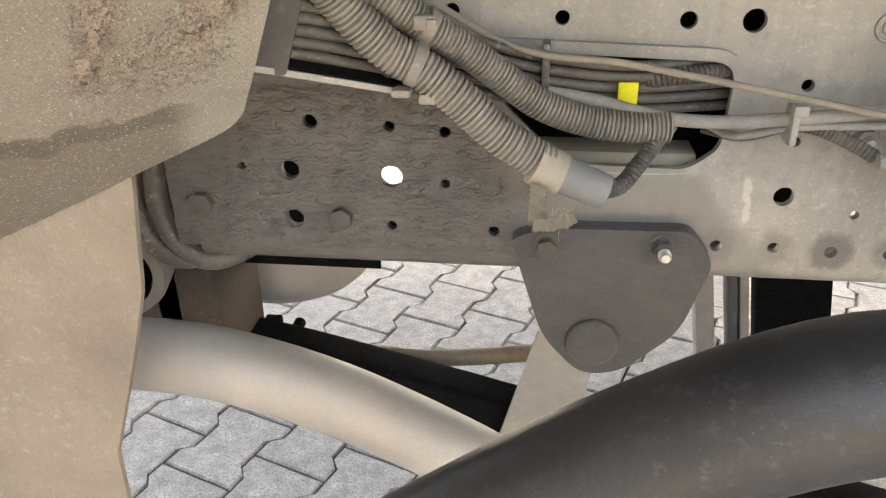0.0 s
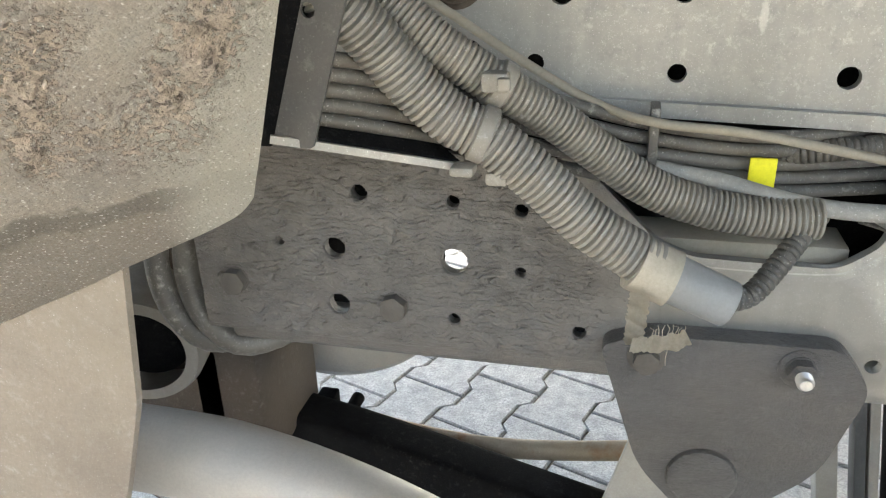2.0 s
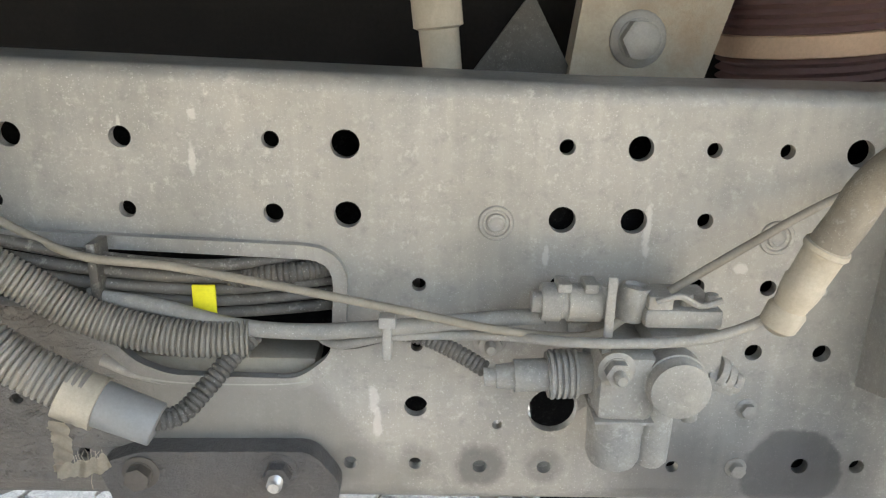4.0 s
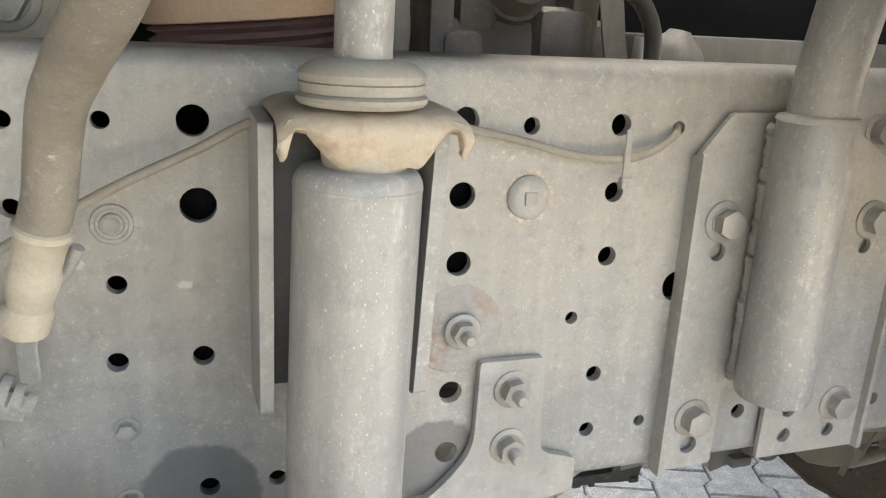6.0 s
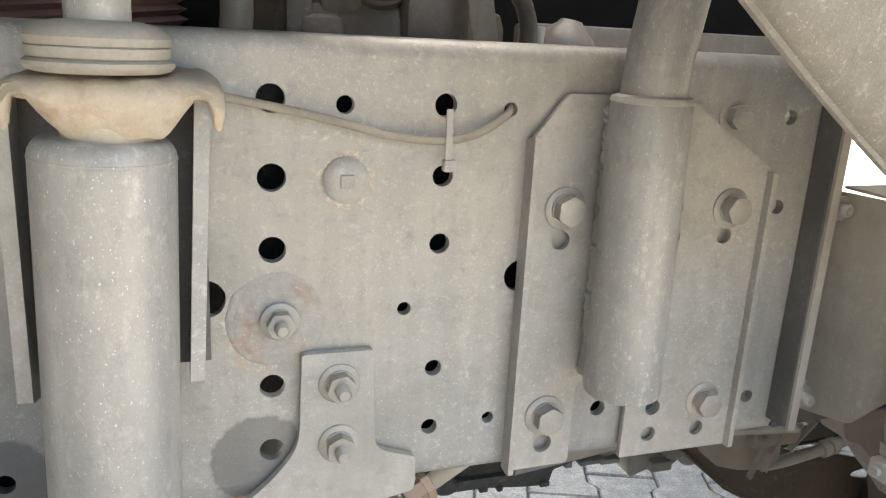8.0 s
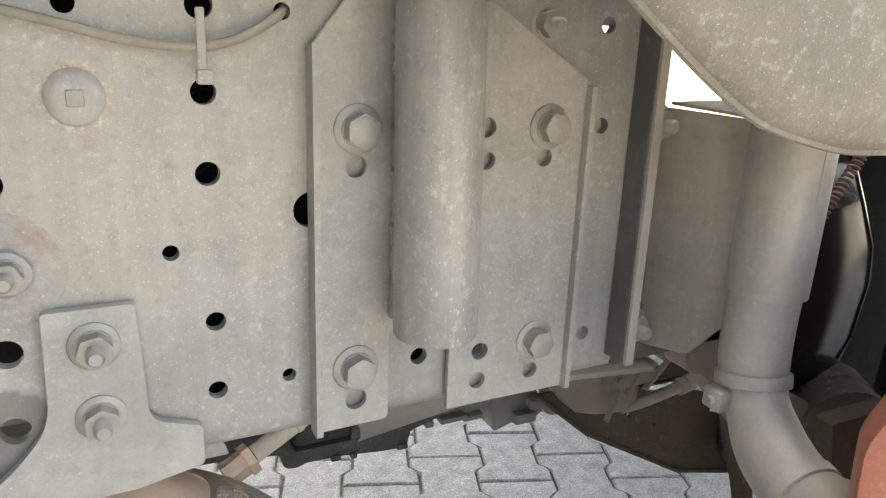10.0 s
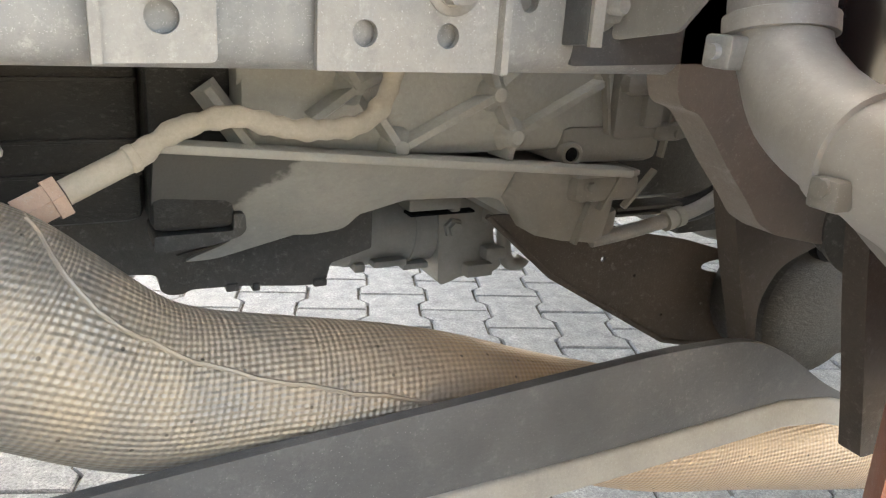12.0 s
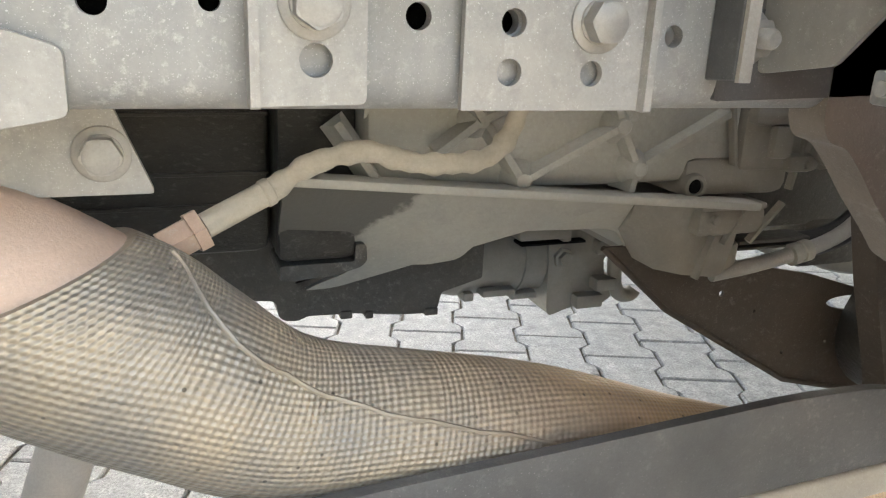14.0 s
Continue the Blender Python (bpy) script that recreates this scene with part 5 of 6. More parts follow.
mr.inputs["From Min"].default_value, mr.inputs["From Max"].default_value = -1, 1
mr.inputs["To Min"].default_value, mr.inputs["To Max"].default_value = .80, 1.08
l.new(hm.outputs[0], mr.inputs["Value"])
sc = n.new("ShaderNodeVectorMath")
sc.operation = "SCALE"
sm = n.new("ShaderNodeMath")
sm.operation = "MULTIPLY"
l.new(mr.outputs["Result"], sm.inputs[0]), l.new(sr.outputs["Result"], sm.inputs[1])
px = n.new("ShaderNodeSeparateXYZ")
l.new(geo.outputs["Position"], px.inputs[0])
# warmer tan mixed in with growing x
hx = n.new("ShaderNodeMapRange")
hx.interpolation_type = "SMOOTHSTEP"
hx.inputs["From Min"].default_value, hx.inputs["From Max"].default_value, hx.inputs["To Max"].default_value = .92, 1.2, .75
l.new(px.outputs["X"], hx.inputs["Value"])
heat = n.new("ShaderNodeMix")
heat.data_type = "RGBA"
heat.inputs[7].default_value = (.60, .42, .26, 1)
l.new(hx.outputs["Result"], heat.inputs[0]), l.new(mx.outputs[2], heat.inputs[6])
l.new(heat.outputs[2], sc.inputs[0]), l.new(sm.outputs[0], sc.inputs["Scale"])
l.new(sc.outputs[0], n["Principled BSDF"].inputs["Base Color"])
n["Principled BSDF"].inputs["Roughness"].default_value = .42
n["Principled BSDF"].inputs["Metallic"].default_value = .45
bp = n.new("ShaderNodeBump")
bp.inputs["Strength"].default_value, bp.inputs["Distance"].default_value = .62, .0009
l.new(hm.outputs[0], bp.inputs["Height"])
wr = n.new("ShaderNodeTexNoise")
wr.inputs["Scale"].default_value, wr.inputs["Detail"].default_value = 45, 4
l.new(geo.outputs["Position"], wr.inputs["Vector"])
bq = n.new("ShaderNodeBump")
bq.inputs["Strength"].default_value, bq.inputs["Distance"].default_value = .5, .006
l.new(wr.outputs["Fac"], bq.inputs["Height"])
l.new(bq.outputs["Normal"], bp.inputs["Normal"])
l.new(bp.outputs["Normal"], n["Principled BSDF"].inputs["Normal"])

# exhaust sensor with its sheathed lead
sens = thing("exhaust_sensor", "exhaust sensor probe with a dusty sheathed lead", "sensor")
bm = bmesh.new()
SD = (V(.875, .135, .594) - V(.826, .125, .572)).normalized()
lathe(bm, V(.822, .124, .570), SD, [(-.02, .012), (0, .012), (0, .0145), (.008, .0145), (.008, .009)], 6)
part("nut", bm, M_COPPER, sens, "heat-tinted hexagon nut")
bm = bmesh.new()
lathe(bm, V(.83, .126, .574), SD, [(0, .0085), (.042, .0085), (.043, .0095), (.048, .0095), (.049, .0085), (.056, .008), (.06, .0065)], 18)
part("probe", bm, M_DUST, sens)
bm = bmesh.new()
sweep(bm, spline([(.875, .135, .595), (.899, .13, .611), (.932, .125, .620), (.958, .125, .614), (.982, .125, .610), (1.023, .13, .612), (1.044, .135, .629), (1.053, .14, .66), (1.05, .15, .72)], .003), lambda s: .0074 + .0013 * math.sin(s * 310) * math.sin(s * 97) + .0006 * noise.noise(V(s * 400, 0, 0)), 14)
part("lead", bm, M_DUST, sens)

# dark beam crossing in front of the exhaust
beam = thing("front_beam", "dark dusty steel beam with a pale lower edge", "beam")
bm = bmesh.new()
sheet(bm, rounded([(.40, .358), (1.43, .364), (1.50, .338), (1.52, .345), (1.455, .378), (1.385, .425), (1.335, .443), (1.25, .446), (.84, .427), (.40, .405)], [0, .01, .004, .004, .02, .03, .03, .05, .05, 0]), [], .009, on_y(.02))
worn(part("beam_body", bm, M_BEAM, beam), .0042)
bm = bmesh.new()
sweep(bm, [V(.40, .024, .353), V(1.2, .024, .356), V(1.40, .024, .361), V(1.46, .024, .352), V(1.52, .024, .332)], 1.0, profile=rounded([(-.006, -.014), (.011, -.014), (.007, .012), (-.006, .012)], .004, 3), up=(0, 0, 1))
part("lower_edge", bm, M_LIP, beam, "pale dusty lower edge")

# gearbox behind the rail
gear = thing("gearbox", "dusty cast gearbox housing with crossed ribs", "gearbox")
bm = bmesh.new()
box(bm, (.948, .178, .575), (1.30, .62, .93), None, .012)
part("housing", bm, M_GEAR, gear)
# crossing ribs, tapered towards their crest
RB = [((1.035, .634), (1.012, .668)), ((1.035, .634), (1.075, .650)), ((1.035, .634), (1.0, .609)), ((1.073, .585), (1.040, .630)), ((1.073, .585), (1.160, .628)), ((1.160, .628), (1.143, .668)),
      ((1.160, .628), (1.205, .664)), ((1.160, .628), (1.180, .592)), ((1.180, .592), (1.275, .641)), ((1.180, .592), (1.176, .572)), ((.925, .632), (.955, .590)), ((1.267, .636), (1.275, .67))]
for k, (a, b) in enumerate(RB):
    bm = bmesh.new()
    yy = .173 + .0006 * k
    sweep(bm, [V(a[0], yy, a[1]), V(b[0], yy, b[1])], 1.0, profile=[(-.0028, .011), (.0028, .011), (.0042, .008), (.0056, -.004), (.010, -.011), (-.010, -.011), (-.0056, -.004), (-.0042, .008)], up=(0, -1, 0))
    part("rib", bm, M_GEAR, gear)
for x, z in ((1.035, .634), (1.073, .586), (1.160, .628), (1.180, .592)):
    bm = bmesh.new()
    lathe(bm, (x, .178, z), (0, -1, 0), [(0, .016), (.006, .012), (.011, .009), (.0145, .006), (.015, .001)], 14)
    part("rib_boss", bm, M_GEAR, gear)


def joint_z(x):
    return .594 - .0905 * (x - .895)


bm = bmesh.new()
sweep(bm, [V(.890, .163, joint_z(.89)), V(1.10, .163, joint_z(1.10)), V(1.302, .163, joint_z(1.302))], 1.0, profile=rounded([(-.012, -.0035), (.012, -.0035), (.012, .0035), (-.012, .0035)], .002, 2), up=(0, 0, 1))
part("joint_flange", bm, M_GEAR, gear)


def under(y0, slope):
    """Places a plate below the joint, leaning away from the rail as it goes down."""
    return lambda u, v, w: V(u, y0 + (joint_z(u) - v) * slope + w, v)


bm = bmesh.new()
sheet(bm, rounded([(.888, .590), (1.175, .566), (1.150, .553), (.975, .489), (.940, .4765), (.916, .4755), (.925, .482), (.948, .494), (.962, .510), (.945, .525), (.888, .52)], [.001, .001, .01, .02, .01, .003, .003, .01, .02, .02, .001]), [], .006, under(.170, .72))
worn(part("oil_pan_flank", bm, M_OILY, gear, "dusty lower casing with an oily dark patch"), .002)
bm = bmesh.new()
sheet(bm, rounded([(.972, .493), (1.12, .556), (1.235, .556), (1.232, .492), (1.205, .520), (1.19, .524), (1.083, .5255), (1.066, .509), (1.058, .494), (1.03, .489)], [.002, .002, .002, .01, .02, .02, .02, .02, .01, .004]), [], .12, under(.192, .72))
worn(part("oil_pan", bm, M_GEAR, gear), .004)
bm = bmesh.new()
box(bm, (.96, .30, .50), (1.24, .60, .60), None, .01)
part("oil_pan_back", bm, M_DARK, gear)
# end casting with fins, blocks and bosses
for nm, lo, hi, bv in (("end_casting", (1.286, .168, .585), (1.362, .42, .74), .008), ("end_shoulder", (1.232, .172, .562), (1.350, .40, .60), .012), ("upper_roll", (1.288, .158, .627), (1.360, .2, .648), .0095),
                       ("corner_boss", (1.335, .160, .584), (1.372, .24, .602), .008), ("recess_wall", (1.314, .160, .598), (1.336, .18, .628), .004), ("lower_block", (1.250, .166, .527), (1.325, .30, .554), .007),
                       ("ledge", (1.246, .160, .553), (1.318, .22, .559), .002), ("rear_block", (1.355, .30, .482), (1.62, .42, .75), .02), ("rear_foot", (1.52, .302, .43), (1.62, .40, .50), .012)):
    bm = bmesh.new()
    box(bm, lo, hi, None, bv)
    part(nm, bm, M_DARK if nm.startswith("rear") else M_CAST, gear)
for a, b in (((1.264, .661), (1.280, .593)), ((1.362, .675), (1.347, .568)), ((1.341, .556), (1.310, .520)), ((1.299, .552), (1.282, .519)), ((1.268, .528), (1.256, .488))):
    bm = bmesh.new()
    sweep(bm, [V(a[0], .166, a[1]), V(b[0], .168, b[1])], 1.0, profile=[(-.0016, .0022), (.0016, .0022), (.0028, -.004), (-.0028, -.004)], up=(0, -1, 0))
    part("fin", bm, M_CAST, gear)
bm = bmesh.new()
rows = []
for x, z0, z1, y0 in ((1.205, .523, .556, .212), (1.222, .505, .556, .200), (1.234, .488, .556, .192), (1.262, .482, .556, .186), (1.29, .478, .556, .186), (1.308, .474, .556, .190)):
    rows.append([bm.verts.new(p) for p in ((x, y0 - .012, z1), (x, y0 - .006, (z0 + z1) / 2), (x, y0 + .003, z0 + .008), (x, y0 + .010, z0), (x, y0 + .15, z0), (x, y0 + .15, z1))])
for p, q in zip(rows, rows[1:]):
    for k in range(6):
        bm.faces.new((p[k], p[(k + 1) % 6], q[(k + 1) % 6], q[k]))
bm.faces.new(rows[0]), bm.faces.new(rows[-1][::-1])
part("lower_bell", bm, M_CAST, gear)
bm = bmesh.new()
lathe(bm, (1.317, .214, .507), (.02, 0, -1), [(0, .0165), (.002, .0178), (.026, .0172), (.029, .015), (.0295, .002)], 24)
part("round_boss", bm, M_CAST, gear)
bm = bmesh.new()
lathe(bm, (1.243, .176, .574), (-.1, -1, 0), [(0, .012), (.006, .0115), (.008, .0102), (.008, .0072), (.001, .0068), (.001, .001)], 24)
part("bored_boss", bm, M_CAST, gear)
# black disc gives the small bore its shade
bm = bmesh.new()
lathe(bm, (1.243, .1715, .574), (0, -1, 0), [(0, .0066), (.0008, .0066)], 16)
part("boss_bore", bm, M_BLACK, gear, "black disc for the shaded bore")
bolt(gear, (1.375, .165, .604), .0125, "head", (-.35, -1, 0), turn=.3, material=M_CAST)
for x, z in ((1.262, .545), (1.356, .592)):
    bolt(gear, (x, .163, z), .0046, "head", turn=x * 30, material=M_CAST)
bm = bmesh.new()
box(bm, (1.335, .205, .5035), (1.425, .235, .5075), None, .001)
box(bm, (1.335, .205, .4975), (1.425, .225, .5005), None, .001)
part("hose_ledge", bm, M_DARK, gear)
bm = bmesh.new()
sweep(bm, spline([(1.305, .205, .476), (1.338, .2, .482), (1.366, .2, .486), (1.405, .2, .493), (1.441, .2, .502), (1.47, .2, .516), (1.495, .2, .54), (1.502, .2, .566), (1.50, .2, .61)], .006), .0078, 16)
part("oil_hose", bm, M_PIPE, gear, "dusty oil hose with crimped ends")
bm = bmesh.new()
lathe(bm, (1.395, .2, .4905), (1, 0, .2), [(0, .0078), (.001, .0112), (.010, .0112), (.011, .0095), (.014, .0095), (.015, .0112), (.024, .0112), (.025, .0078)], 20)
part("hose_crimp", bm, M_GEAR, gear, "pale crimped metal collar")
bm = bmesh.new()
sweep(bm, spline([(1.43, .245, .487), (1.452, .237, .488), (1.476, .235, .492), (1.504, .235, .501), (1.527, .235, .521), (1.538, .235, .547), (1.54, .235, .60)], .008), .0145, 16)
part("rubber_hose", bm, M_RUBBER, gear, "thick black rubber hose")
bm = bmesh.new()
lathe(bm, (1.70, .40, .425), (0, 0, -1), [(0, .045), (.002, .047), (.03, .046), (.034, .04)], 28)
part("far_boss", bm, M_CAST, gear)

# clutch housing, black with old oil
bell = thing("clutch_housing", "black oily clutch housing beside the gearbox", "housing")
bm = bmesh.new()
box(bm, (.55, .225, .52), (.886, .7, .95), None, .012)
part("casing", bm, M_BELL, bell)
bm = bmesh.new()
box(bm, (.887, .205, .517), (.950, .5, .95), None, .008)
part("side_cover", bm, M_BELL, bell)
bm = bmesh.new()
sheet(bm, rounded([(.888, .516), (.948, .516), (.948, .530), (.957, .530), (.958, .516), (.953, .511), (.930, .505), (.888, .503)], .003), [], .05, on_y(.204))
worn(part("cover_lug", bm, M_DARK, bell), .002)
for z in (.56, .585, .63):
    bm = bmesh.new()
    box(bm, (.70, .222, z), (.884, .226, z + .003), None, .001)
    part("casing_seam", bm, M_BELL, bell)
bm = bmesh.new()
lathe(bm, (.949, .19, .641), (1, -.1, 0), [(0, .009), (.008, .009), (.008, .0075)] + [q for k in range(6) for q in ((.009 + .0025 * k, .0085), (.0102 + .0025 * k, .0068))] + [(.025, .004)], 16)
part("stud", bm, M_GEAR, bell)
lowh = thing("flywheel_cover", "dark dirty lower cover under the clutch housing", "cover")
bm = bmesh.new()
sheet(bm, rounded([(.70, .52), (.70, .455), (.83, .452), (.868, .447), (.896, .444), (.9, .441), (.902, .427), (.908, .4225), (.92, .4215), (.93, .4255), (.974, .424), (1.03, .4175), (1.05, .4165), (1.062, .421), (1.066, .438), (1.11, .45), (1.11, .52)], .003), [], .25, on_y(.315))
worn(part("cover_body", bm, M_DARK, lowh), .003)
for x, z, w in ((.967, .4215, .006), (.99, .4195, .004), (1.055, .4165, .007)):
    bm = bmesh.new()
    box(bm, (x - w, .312, z - .002), (x + w, .34, z + .006), None, .0015)
    part("cover_tab", bm, M_DARK, lowh)
bm = bmesh.new()
sheet(bm, rounded([(.915, .467), (.985, .481), (1.02, .472), (1.018, .469), (.985, .474), (.92, .460)], .002), [], .004, on_y(.296))
part("cover_rim", bm, M_DARK, lowh)
# starter motor under the gearbox
start_ = thing("starter_motor", "dusty grey starter motor under the gearbox", "starter motor")
bm = bmesh.new()
lathe(bm, (1.06, .400, .452), (1, 0, -.035), [(0, .03), (.002, .04), (.03, .0455), (.045, .0475), (.046, .0485), (.052, .0485), (.053, .0475), (.118, .0475), (.119, .049), (.124, .049), (.125, .047), (.15, .046), (.152, .03)], 40)
part("motor_barrel", bm, M_STARTER, start_)
for lo, hi in (((1.11, .36, .405), (1.122, .41, .415)), ((1.128, .35, .412), (1.168, .40, .42)), ((1.168, .36, .402), (1.2, .41, .41))):
    bm = bmesh.new()
    box(bm, lo, hi, None, .002)
    part("motor_foot", bm, M_STARTER, start_)
bm = bmesh.new()
sheet(bm, rounded([(1.205, .492), (1.232, .486), (1.285, .478), (1.290, .455), (1.278, .447), (1.281, .428), (1.293, .424), (1.293, .398), (1.28, .390), (1.24, .3905), (1.225, .3855), (1.213, .382), (1.209, .390)], .004), [], .10, on_y(.352))
worn(part("end_housing", bm, M_STARTER, start_), .004)
for lo, hi, bv in (((1.214, .338, .474), (1.226, .36, .486), .003), ((1.240, .338, .392), (1.275, .36, .408), .003), ((1.262, .335, .412), (1.290, .36, .428), .004), ((1.262, .34, .455), (1.285, .36, .472), .003), ((1.16, .335, .478), (1.225, .37, .494), .005)):
    bm = bmesh.new()
    box(bm, lo, hi, None, bv)
    part("housing_lug", bm, M_STARTER, start_)
bm = bmesh.new()
lathe(bm, (1.224, .353, .452), (0, -1, 0), [(0, .0125), (.006, .012), (.007, .009), (.012, .0085), (.012, .002)], 6)
part("terminal_nut", bm, M_STARTER, start_)
bm = bmesh.new()
sweep(bm, spline([(1.288, .345, .462), (1.289, .345, .44), (1.292, .345, .418), (1.300, .345, .404), (1.314, .345, .402), (1.320, .345, .408)], .004), .0085, 14)
part("hook_pipe", bm, M_STARTER, start_)
# black boxes standing in for the shaded gap above the motor
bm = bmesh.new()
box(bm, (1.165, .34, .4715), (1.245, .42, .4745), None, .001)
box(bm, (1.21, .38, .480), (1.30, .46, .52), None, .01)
part("mount_shade", bm, M_BLACK, start_)

# dark splash panel and cross member arm
splash = thing("splash_panel", "dark brown dirty splash panel with small holes", "panel")
bm = bmesh.new()
sheet(bm, rounded([(1.20, .50), (1.283, .428), (1.457, .326), (1.75, .25), (2.2, .25), (2.2, .40), (1.72, .385), (1.579, .419), (1.47, .452), (1.38, .47), (1.30, .50)], [.003, .003, .003, .01, 0, 0, .01, .003, .01, .003, .003]), [disc(1.512, .366, .0022, 8), disc(1.40, .415, .002, 8), disc(1.45, .36, .002, 8), disc(1.352, .4395, .0036, 10),
      [(1.552 + .050 * math.cos(a), .411 + .0095 * math.sin(a) - .08 * .050 * math.cos(a)) for a in [2 * math.pi * i / 24 for i in range(24)]]], .004, on_y(.237))
part("panel_sheet", bm, M_ARM, splash)
bm = bmesh.new()
sweep(bm, [V(1.20, .2365, .50), V(1.283, .2365, .428), V(1.457, .2365, .326), V(1.75, .2365, .25)], .0032, 10)
part("folded_edge", bm, M_ARM, splash)
arm = thing("cross_member_arm", "dusty brown curved cross member arm", "cross member")
bm = bmesh.new()
sheet(bm, rounded([(1.192, .72), (1.193, .656), (1.199, .643), (1.217, .638), (1.232, .623), (1.251, .601), (1.264, .588), (1.279, .573), (1.295, .555), (1.316, .544), (1.368, .532), (1.42, .525), (1.37, .58), (1.29, .61), (1.26, .72)], .006), [], .030, on_y(.0))
worn(part("arm_plate", bm, M_ARMDUST, arm), .012)
bm = bmesh.new()
sheet(bm, rounded([(1.316, .62), (1.329, .571), (1.351, .503), (1.368, .46), (1.382, .425), (1.393, .39), (1.402, .39), (1.394, .422), (1.390, .455), (1.408, .487), (1.457, .504), (1.50, .51), (1.50, .62)], [0, .02, .03, .03, .01, .004, .004, .01, .02, .03, .03, 0, 0]), [], .024, on_y(.06))
worn(part("lower_web", bm, M_ARM, arm), .006)
bm = bmesh.new()
lathe(bm, (1.60, .225, .384), (-.06, -1, 0), [(0, .082), (.07, .083), (.082, .081), (.088, .074), (.090, .05), (.091, .003)], 44)
part("drum", bm, M_BELL, arm, "dark rounded drum under the arm")
hang = thing("hanger_post", "dark brown dirty upright hanger under the pipe", "hanger")
bm = bmesh.new()
sheet(bm, rounded([(1.318, .60), (1.331, .545), (1.345, .497), (1.366, .435), (1.385, .37), (1.47, .37), (1.43, .49), (1.41, .60)], [.004, .02, .02, .02, .004, .004, .03, .004]), [], .02, on_y(-.068))
worn(part("hanger_plate", bm, M_ARM, hang), .005)
bm = bmesh.new()
sweep(bm, spline([(1.107, -.19, .640), (1.128, -.19, .622), (1.152, -.19, .605), (1.172, -.19, .592)], .006), 1.0, profile=rounded([(-.006, -.0012), (.006, -.0012), (.006, .0012), (-.006, .0012)], .001, 2), up=(0, 0, 1))
part("pipe_strap", bm, M_SHIELD, hang, "grey strap end under the pipe clamp")

# glossy housing to the right
filt = thing("air_filter_housing", "glossy black pressed housing with round clamp cap", "air filter")
bm = bmesh.new()
rings = []
for z, x0, x1, dp in ((.846, 1.34, 1.41, .010), (.84, 1.318, 1.428, .022), (.82, 1.308, 1.438, .032), (.78, 1.308, 1.458, .040), (.73, 1.308, 1.484, .046), (.69, 1.308, 1.49, .048), (.63, 1.315, 1.482, .046), (.59, 1.335, 1.465, .042), (.57, 1.36, 1.44, .03)):
    ring = []
    for k in range(32):
        c, q = math.cos(2 * math.pi * k / 32), math.sin(2 * math.pi * k / 32)
        ring.append(bm.verts.new(((x0 + x1) / 2 + (x1 - x0) / 2 * math.copysign(abs(c) ** .7, c), .06 + dp * math.copysign(abs(q) ** .8, q), z)))
    rings.append(ring)
for a, b in zip(rings, rings[1:]):
    for k in range(32):
        bm.faces.new((a[k], a[(k + 1) % 32], b[(k + 1) % 32], b[k]))
bm.faces.new(rings[0]), bm.faces.new(rings[-1])
part("housing", bm, M_GLOSS, filt)
bm = bmesh.new()
sheet(bm, rounded([(1.41, .70), (1.50, .60), (1.56, .45), (1.75, .45), (1.75, 1.12), (1.36, 1.12)], .02), [], .012, on_y(.13))
part("back_plate", bm, M_BLACK, filt)
bm = bmesh.new()
lathe(bm, (1.44, .03, .555), (-.55, -1, -.1), [(0, .045), (.03, .046), (.032, .043), (.05, .043), (.052, .047), (.064, .047), (.066, .040), (.07, .020), (.085, .018), (.086, .003)], 32)
part("end_cap", bm, M_DARK, filt)
bm = bmesh.new()
sheet(bm, rounded([(1.555, .40), (1.60, .40), (1.64, 1.1), (1.595, 1.1)], .004), [], .05, on_y(.0))
part("side_post", bm, M_GLOSS, filt)
bolt(filt, (1.37, .008, .797), .010, "stud", (-.4, -1, 0), material=M_TRI)
for x, z in ((1.475, .797), (1.455, .85), (1.55, .72)):
    bolt(filt, (x, .125, z), .017, "stud", (-.4, -1, 0), material=M_TRI)
# thin coil spring running up beside the housing
bm = bmesh.new()
c0, c1 = V(1.318, -.012, .778), V(1.43, -.012, .935)
ax = (c1 - c0).normalized()
uu = ax.orthogonal().normalized()
vv = ax.cross(uu)
L_ = (c1 - c0).length
sweep(bm, [c0 + ax * (L_ * i / 480) + (uu * math.cos(i * .52) + vv * math.sin(i * .52)) * .0045 for i in range(480)], .0014, 6)
tagged(part("coil_spring", bm, mat("rusty_spring_wire", (0.20, 0.10, 0.07), (0.30, 0.17, 0.13), 0.6, 0.2)), "thin rusty coil spring beside the black housing", "spring")

# engine parts above the rail
eng = thing("engine_block", "dark grimy engine parts above the rail", "engine")
# plain dark box added as a backdrop, so the space above the rail stays dark
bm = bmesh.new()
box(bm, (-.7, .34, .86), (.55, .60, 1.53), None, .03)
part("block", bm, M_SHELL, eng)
bm = bmesh.new()
lathe(bm, (.205, .15, 1.08), (.12, 0, -1), [(0, .015), (.03, .016), (.03, .021), (.06, .021), (.062, .017), (.12, .016)], 16)
part("union", bm, M_DUST, eng, "dust-caked pipe union")
bm = bmesh.new()
sheet(bm, [(.24, .98), (.33, .98), (.29, 1.05)], [], .006, on_y(.16))
part("gusset", bm, M_DARK, eng)
bm = bmesh.new()
sheet(bm, rounded([(.322, .975), (.437, .975), (.46, 1.06), (.42, 1.10), (.335, 1.08)], .01), [], .03, on_y(.15))
worn(part("cast_bracket", bm, M_ALU, eng, "stained cast aluminium bracket"), 0.004)
bolt(eng, (.379, .15, 1.014), .017, "head")
bell2 = thing("intake_bellows", "purple-brown ribbed rubber intake bellows with tan clamp bands", "bellows")
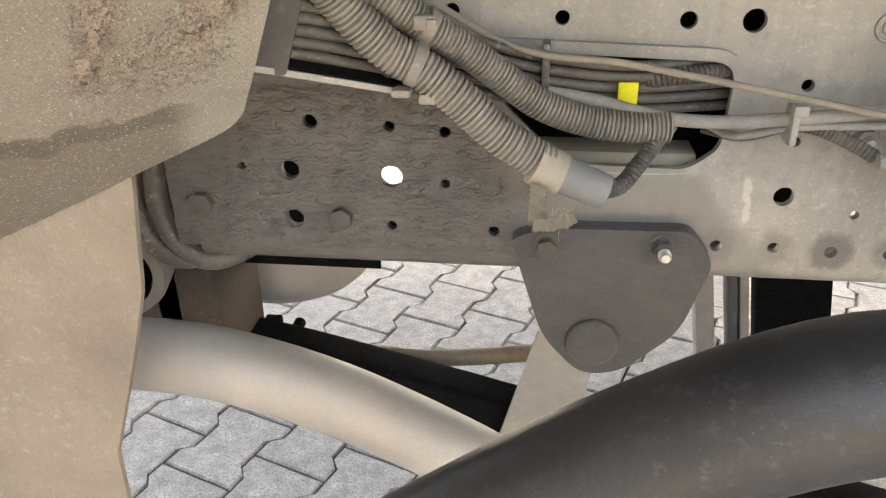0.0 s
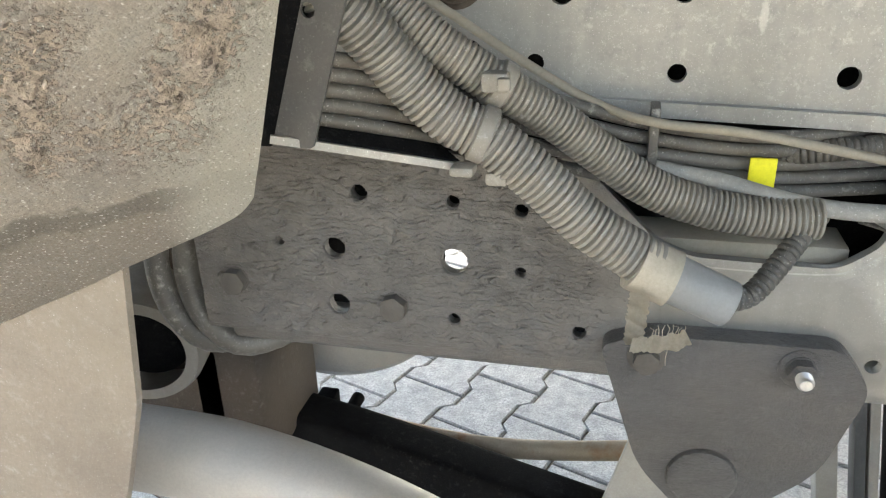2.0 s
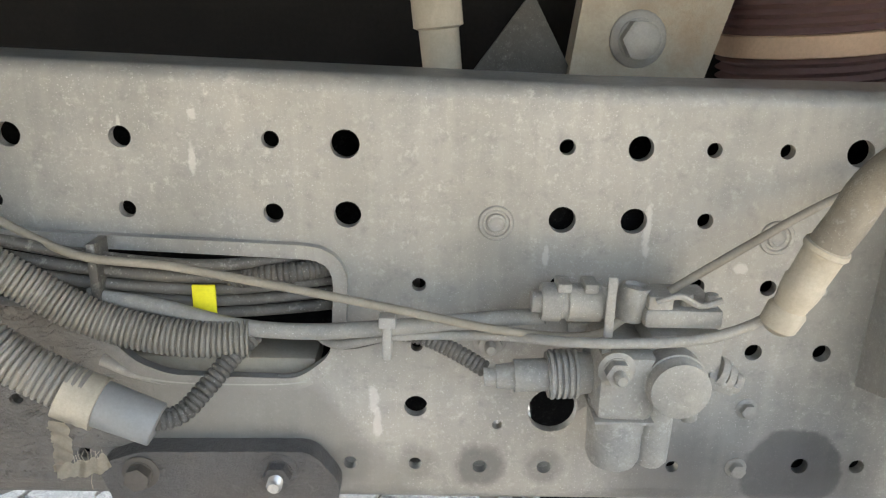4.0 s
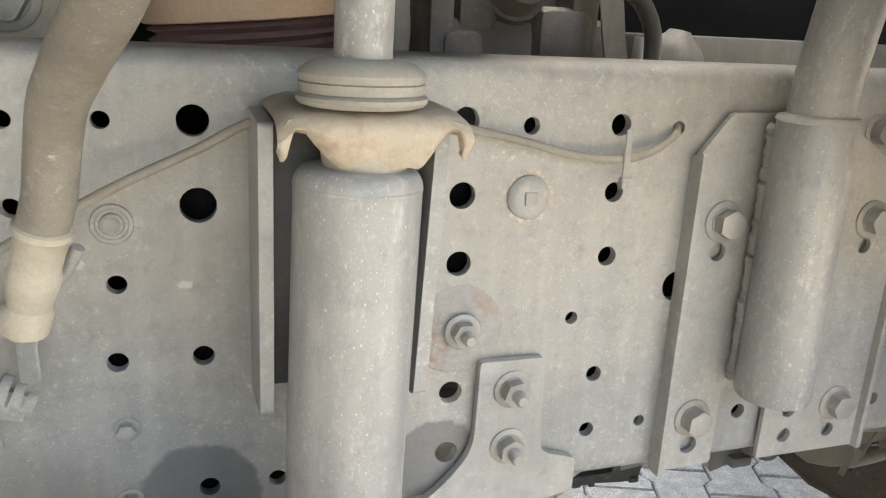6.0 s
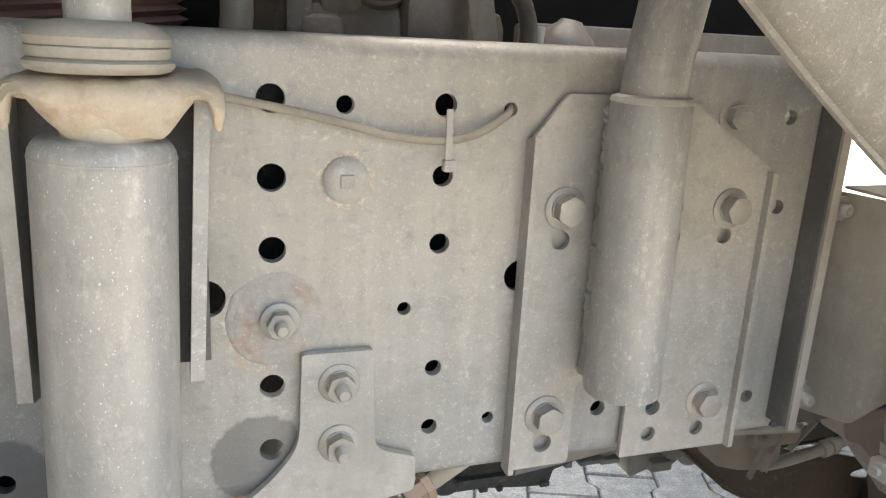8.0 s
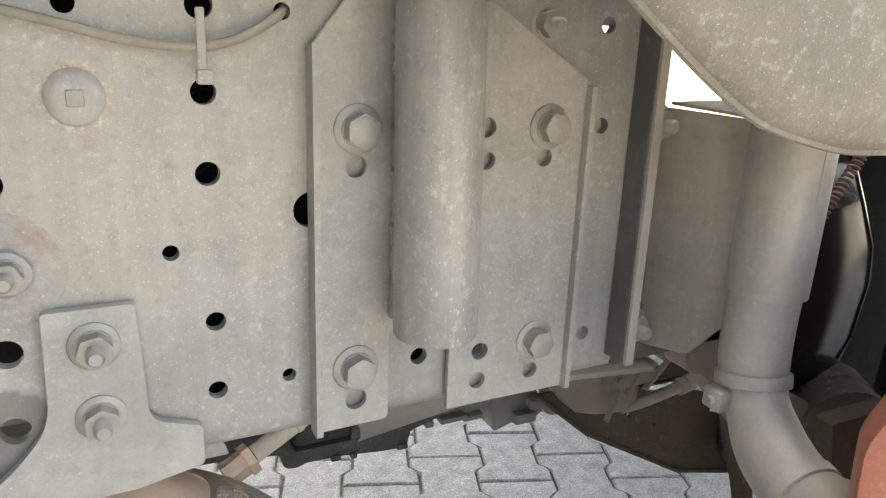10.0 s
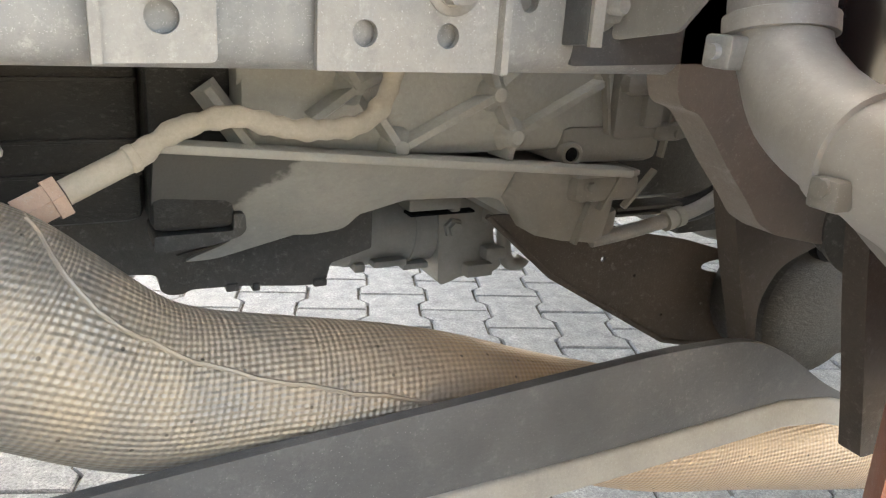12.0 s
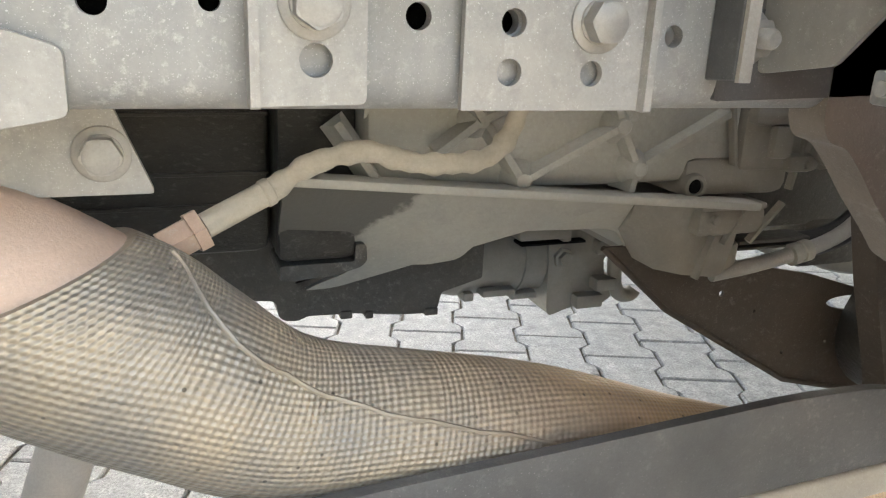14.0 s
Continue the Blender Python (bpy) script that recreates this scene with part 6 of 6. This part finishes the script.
BD = V(.10, .02, -1).normalized()
bm = bmesh.new()
lathe(bm, V(.525, .19, 1.20), BD, [(0, .07)] + [(.05 + .004 * i, .078 if i % 2 else .070) for i in range(50)] + [(.26, .07)], 40)
part("ribbed_tube", bm, M_BELLOWS, bell2)
for h in (.115, .175):
    bm = bmesh.new()
    lathe(bm, V(.525, .19, 1.20) + BD * h, BD, [(0, .078), (.001, .081), (.018, .081), (.019, .078)], 40)
    part("clamp_band", bm, M_TAN, bell2)
cast = thing("engine_mount_casting", "dusty grey engine casting with pipes above the rail", "casting")
bm = bmesh.new()
lathe(bm, (.80, .30, .99), (0, -1, .2), [(-.1, .12), (0, .12), (.03, .1), (.05, .07), (.06, .065), (.06, .03)], 32)
box(bm, (.70, .22, .93), (.92, .4, 1.02), None, .02)
part("casting_body", bm, M_ENGINE, cast)
bm = bmesh.new()
lathe(bm, (.795, .27, 1.028), (-.1, -1, .35), [(0, .03), (.05, .031), (.052, .028), (.085, .0275), (.088, .025), (.086, .019), (.03, .018), (.029, .002)], 28)
part("round_port", bm, M_ENGINE, cast, "open round port")
for x, z, w, h, y in ((.715, 1.0, .012, .06, .205), (.735, .985, .02, .02, .2), (.84, 1.0, .03, .03, .205), (.86, 1.03, .015, .05, .21), (.755, 1.035, .02, .03, .22)):
    bm = bmesh.new()
    box(bm, (x - w, y, z - h), (x + w, y + .05, z + h), None, min(w, h) * .45)
    part("casting_rib", bm, M_ENGINE, cast)
bm = bmesh.new()
sweep(bm, spline([(.655, .16, .95), (.66, .16, 1.0), (.662, .17, 1.03), (.68, .2, 1.05)], .01), .013, 16)
part("pipe_stub", bm, M_SHIELD, cast)
bm = bmesh.new()
sweep(bm, spline([(.865, .2, 1.08), (.872, .19, 1.04), (.878, .19, 1.01), (.887, .19, .97)], .01), 1.0, profile=[(-.010, -.003), (.010, -.003), (.012, .003), (-.012, .003)], up=(0, -1, 0))
part("strap", bm, M_SHIELD, cast)
bm = bmesh.new()
sweep(bm, spline([(.885, .2, 1.055), (.91, .2, 1.04), (.928, .2, 1.01), (.93, .2, .96)], .01), .0085, 12)
part("cable", bm, M_CABLE, cast)
for x in (.95, .965):
    bm = bmesh.new()
    cyl(bm, (x, .26, .96), (x + .003, .26, 1.006), .007, None, 10, .001)
    part("threaded_fitting", bm, M_BRIGHT, cast)
bm = bmesh.new()
lathe(bm, (1.01, .29, .965), (.2, 0, 1), [(0, .036), (.025, .034), (.035, .028), (.045, .016), (.05, .012)], 20)
part("pipe_boss", bm, M_SHIELD, cast)
bm = bmesh.new()
box(bm, (.98, .30, .975), (1.7, .36, 1.01), None, .006)
tagged(part("cross_bar", bm, M_SHIELD), "dusty horizontal cross bar behind the upright tube", "bar")
# plain panel added to keep out light above the gearbox
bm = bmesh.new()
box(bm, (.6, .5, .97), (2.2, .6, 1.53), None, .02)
tagged(part("bulkhead", bm, M_SHELL), "plain dark panel added above the gearbox", "bulkhead", "", "structure")

# unseen plain wall, added behind the walk to hold back light from the left
bm = bmesh.new()
box(bm, (-9.0, -2.6, -.02), (-.4, -2.4, 4.0), None, .01)
tagged(part("unseen_wall", bm, M_SHEET), "unseen plain dark wall added to block light", "wall", "", "structure")

# unseen cab and load body, plain boxes added to shade the chassis, and the ground
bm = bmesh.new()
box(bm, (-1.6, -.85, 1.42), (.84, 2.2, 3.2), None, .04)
tagged(part("unseen_cab", bm, M_SHELL), "unseen cab, a plain dark box shading the chassis", "cab floor", "", "structure")
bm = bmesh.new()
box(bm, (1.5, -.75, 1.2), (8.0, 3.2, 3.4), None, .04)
tagged(part("unseen_load_body", bm, M_SHELL), "unseen dark box added behind the cab to shade the chassis", "load body", "", "structure")
bm = bmesh.new()
S = 60.0
vs = [bm.verts.new((x, y, -.008)) for x, y in ((-S, -S), (S, -S), (S, S), (-S, S))]
bm.faces.new(vs)
ground = tagged(part("ground", bm, M_SAND), "grey interlocking concrete paver yard with sandy joints", "ground", "", "structure")

# interlocking pavers
PW, PL, J = .1436, .1905, .0028
hw, hn_ = .0825 - J, .0611 - J
half = [(hw, -PL / 2 + J), (hw, -.056), (hn_, -.036), (hn_, .036), (hw, .056), (hw, PL / 2 - J)]
outline = half + [(-a, b) for a, b in reversed(half)]


def paver_verts(bm, m):
    top = [bm.verts.new(m @ V(a * .955, b * .97, 0)) for a, b in outline]
    mid = [bm.verts.new(m @ V(a, b, -.004)) for a, b in outline]
    k = len(outline)
    bm.faces.new(top)
    for i in range(k):
        bm.faces.new((top[i], mid[i], mid[(i + 1) % k], top[(i + 1) % k]))
    low = [bm.verts.new(m @ V(a, b, -.02)) for a, b in outline]
    for i in range(k):
        bm.faces.new((mid[i], low[i], low[(i + 1) % k], mid[(i + 1) % k]))


bm = bmesh.new()
paver_verts(bm, Matrix())
bmesh.ops.recalc_face_normals(bm, faces=bm.faces)
paver_mesh = bpy.data.meshes.new("paver")
bm.to_mesh(paver_mesh)
bm.free()
paver_mesh.materials.append(M_PAVER)
TURN = -20.3
R0 = Matrix.Translation((1.629, 1.064, 0)) @ Matrix.Rotation(radians(TURN), 4, "Z")
rest = bmesh.new()
rng = random.Random(5)
count = 0
for i in range(-26, 30):
    for j in range(-22, 26):
        c = R0 @ V(i * PW, (j + .5 + (.5 if i % 2 else 0)) * PL, 0)
        if not (-2.6 < c.x < 4.6 and -1.6 < c.y < 4.2):
            continue
        m = Matrix.Translation((0, 0, rng.uniform(-.0012, .0012))) @ Matrix.Translation(c) @ Matrix.Rotation(radians(TURN + rng.uniform(-.4, .4)), 4, "Z") @ Matrix.Rotation(rng.uniform(-.004, .004), 4, "X")
        near = (-.9 < c.x < .9 and .1 < c.y < 2.0) or (1.2 < c.x < 3.2 and .5 < c.y < 3.0)
        if near and count < 300:
            ob = new("paver", paver_mesh)
            ob.parent = ground
            ob.matrix_local = m
            count += 1
        else:
            paver_verts(rest, m)
st = part("far_pavers", rest, M_PAVER, ground, "", False)
tagged(st, "", "", "", "stuff")
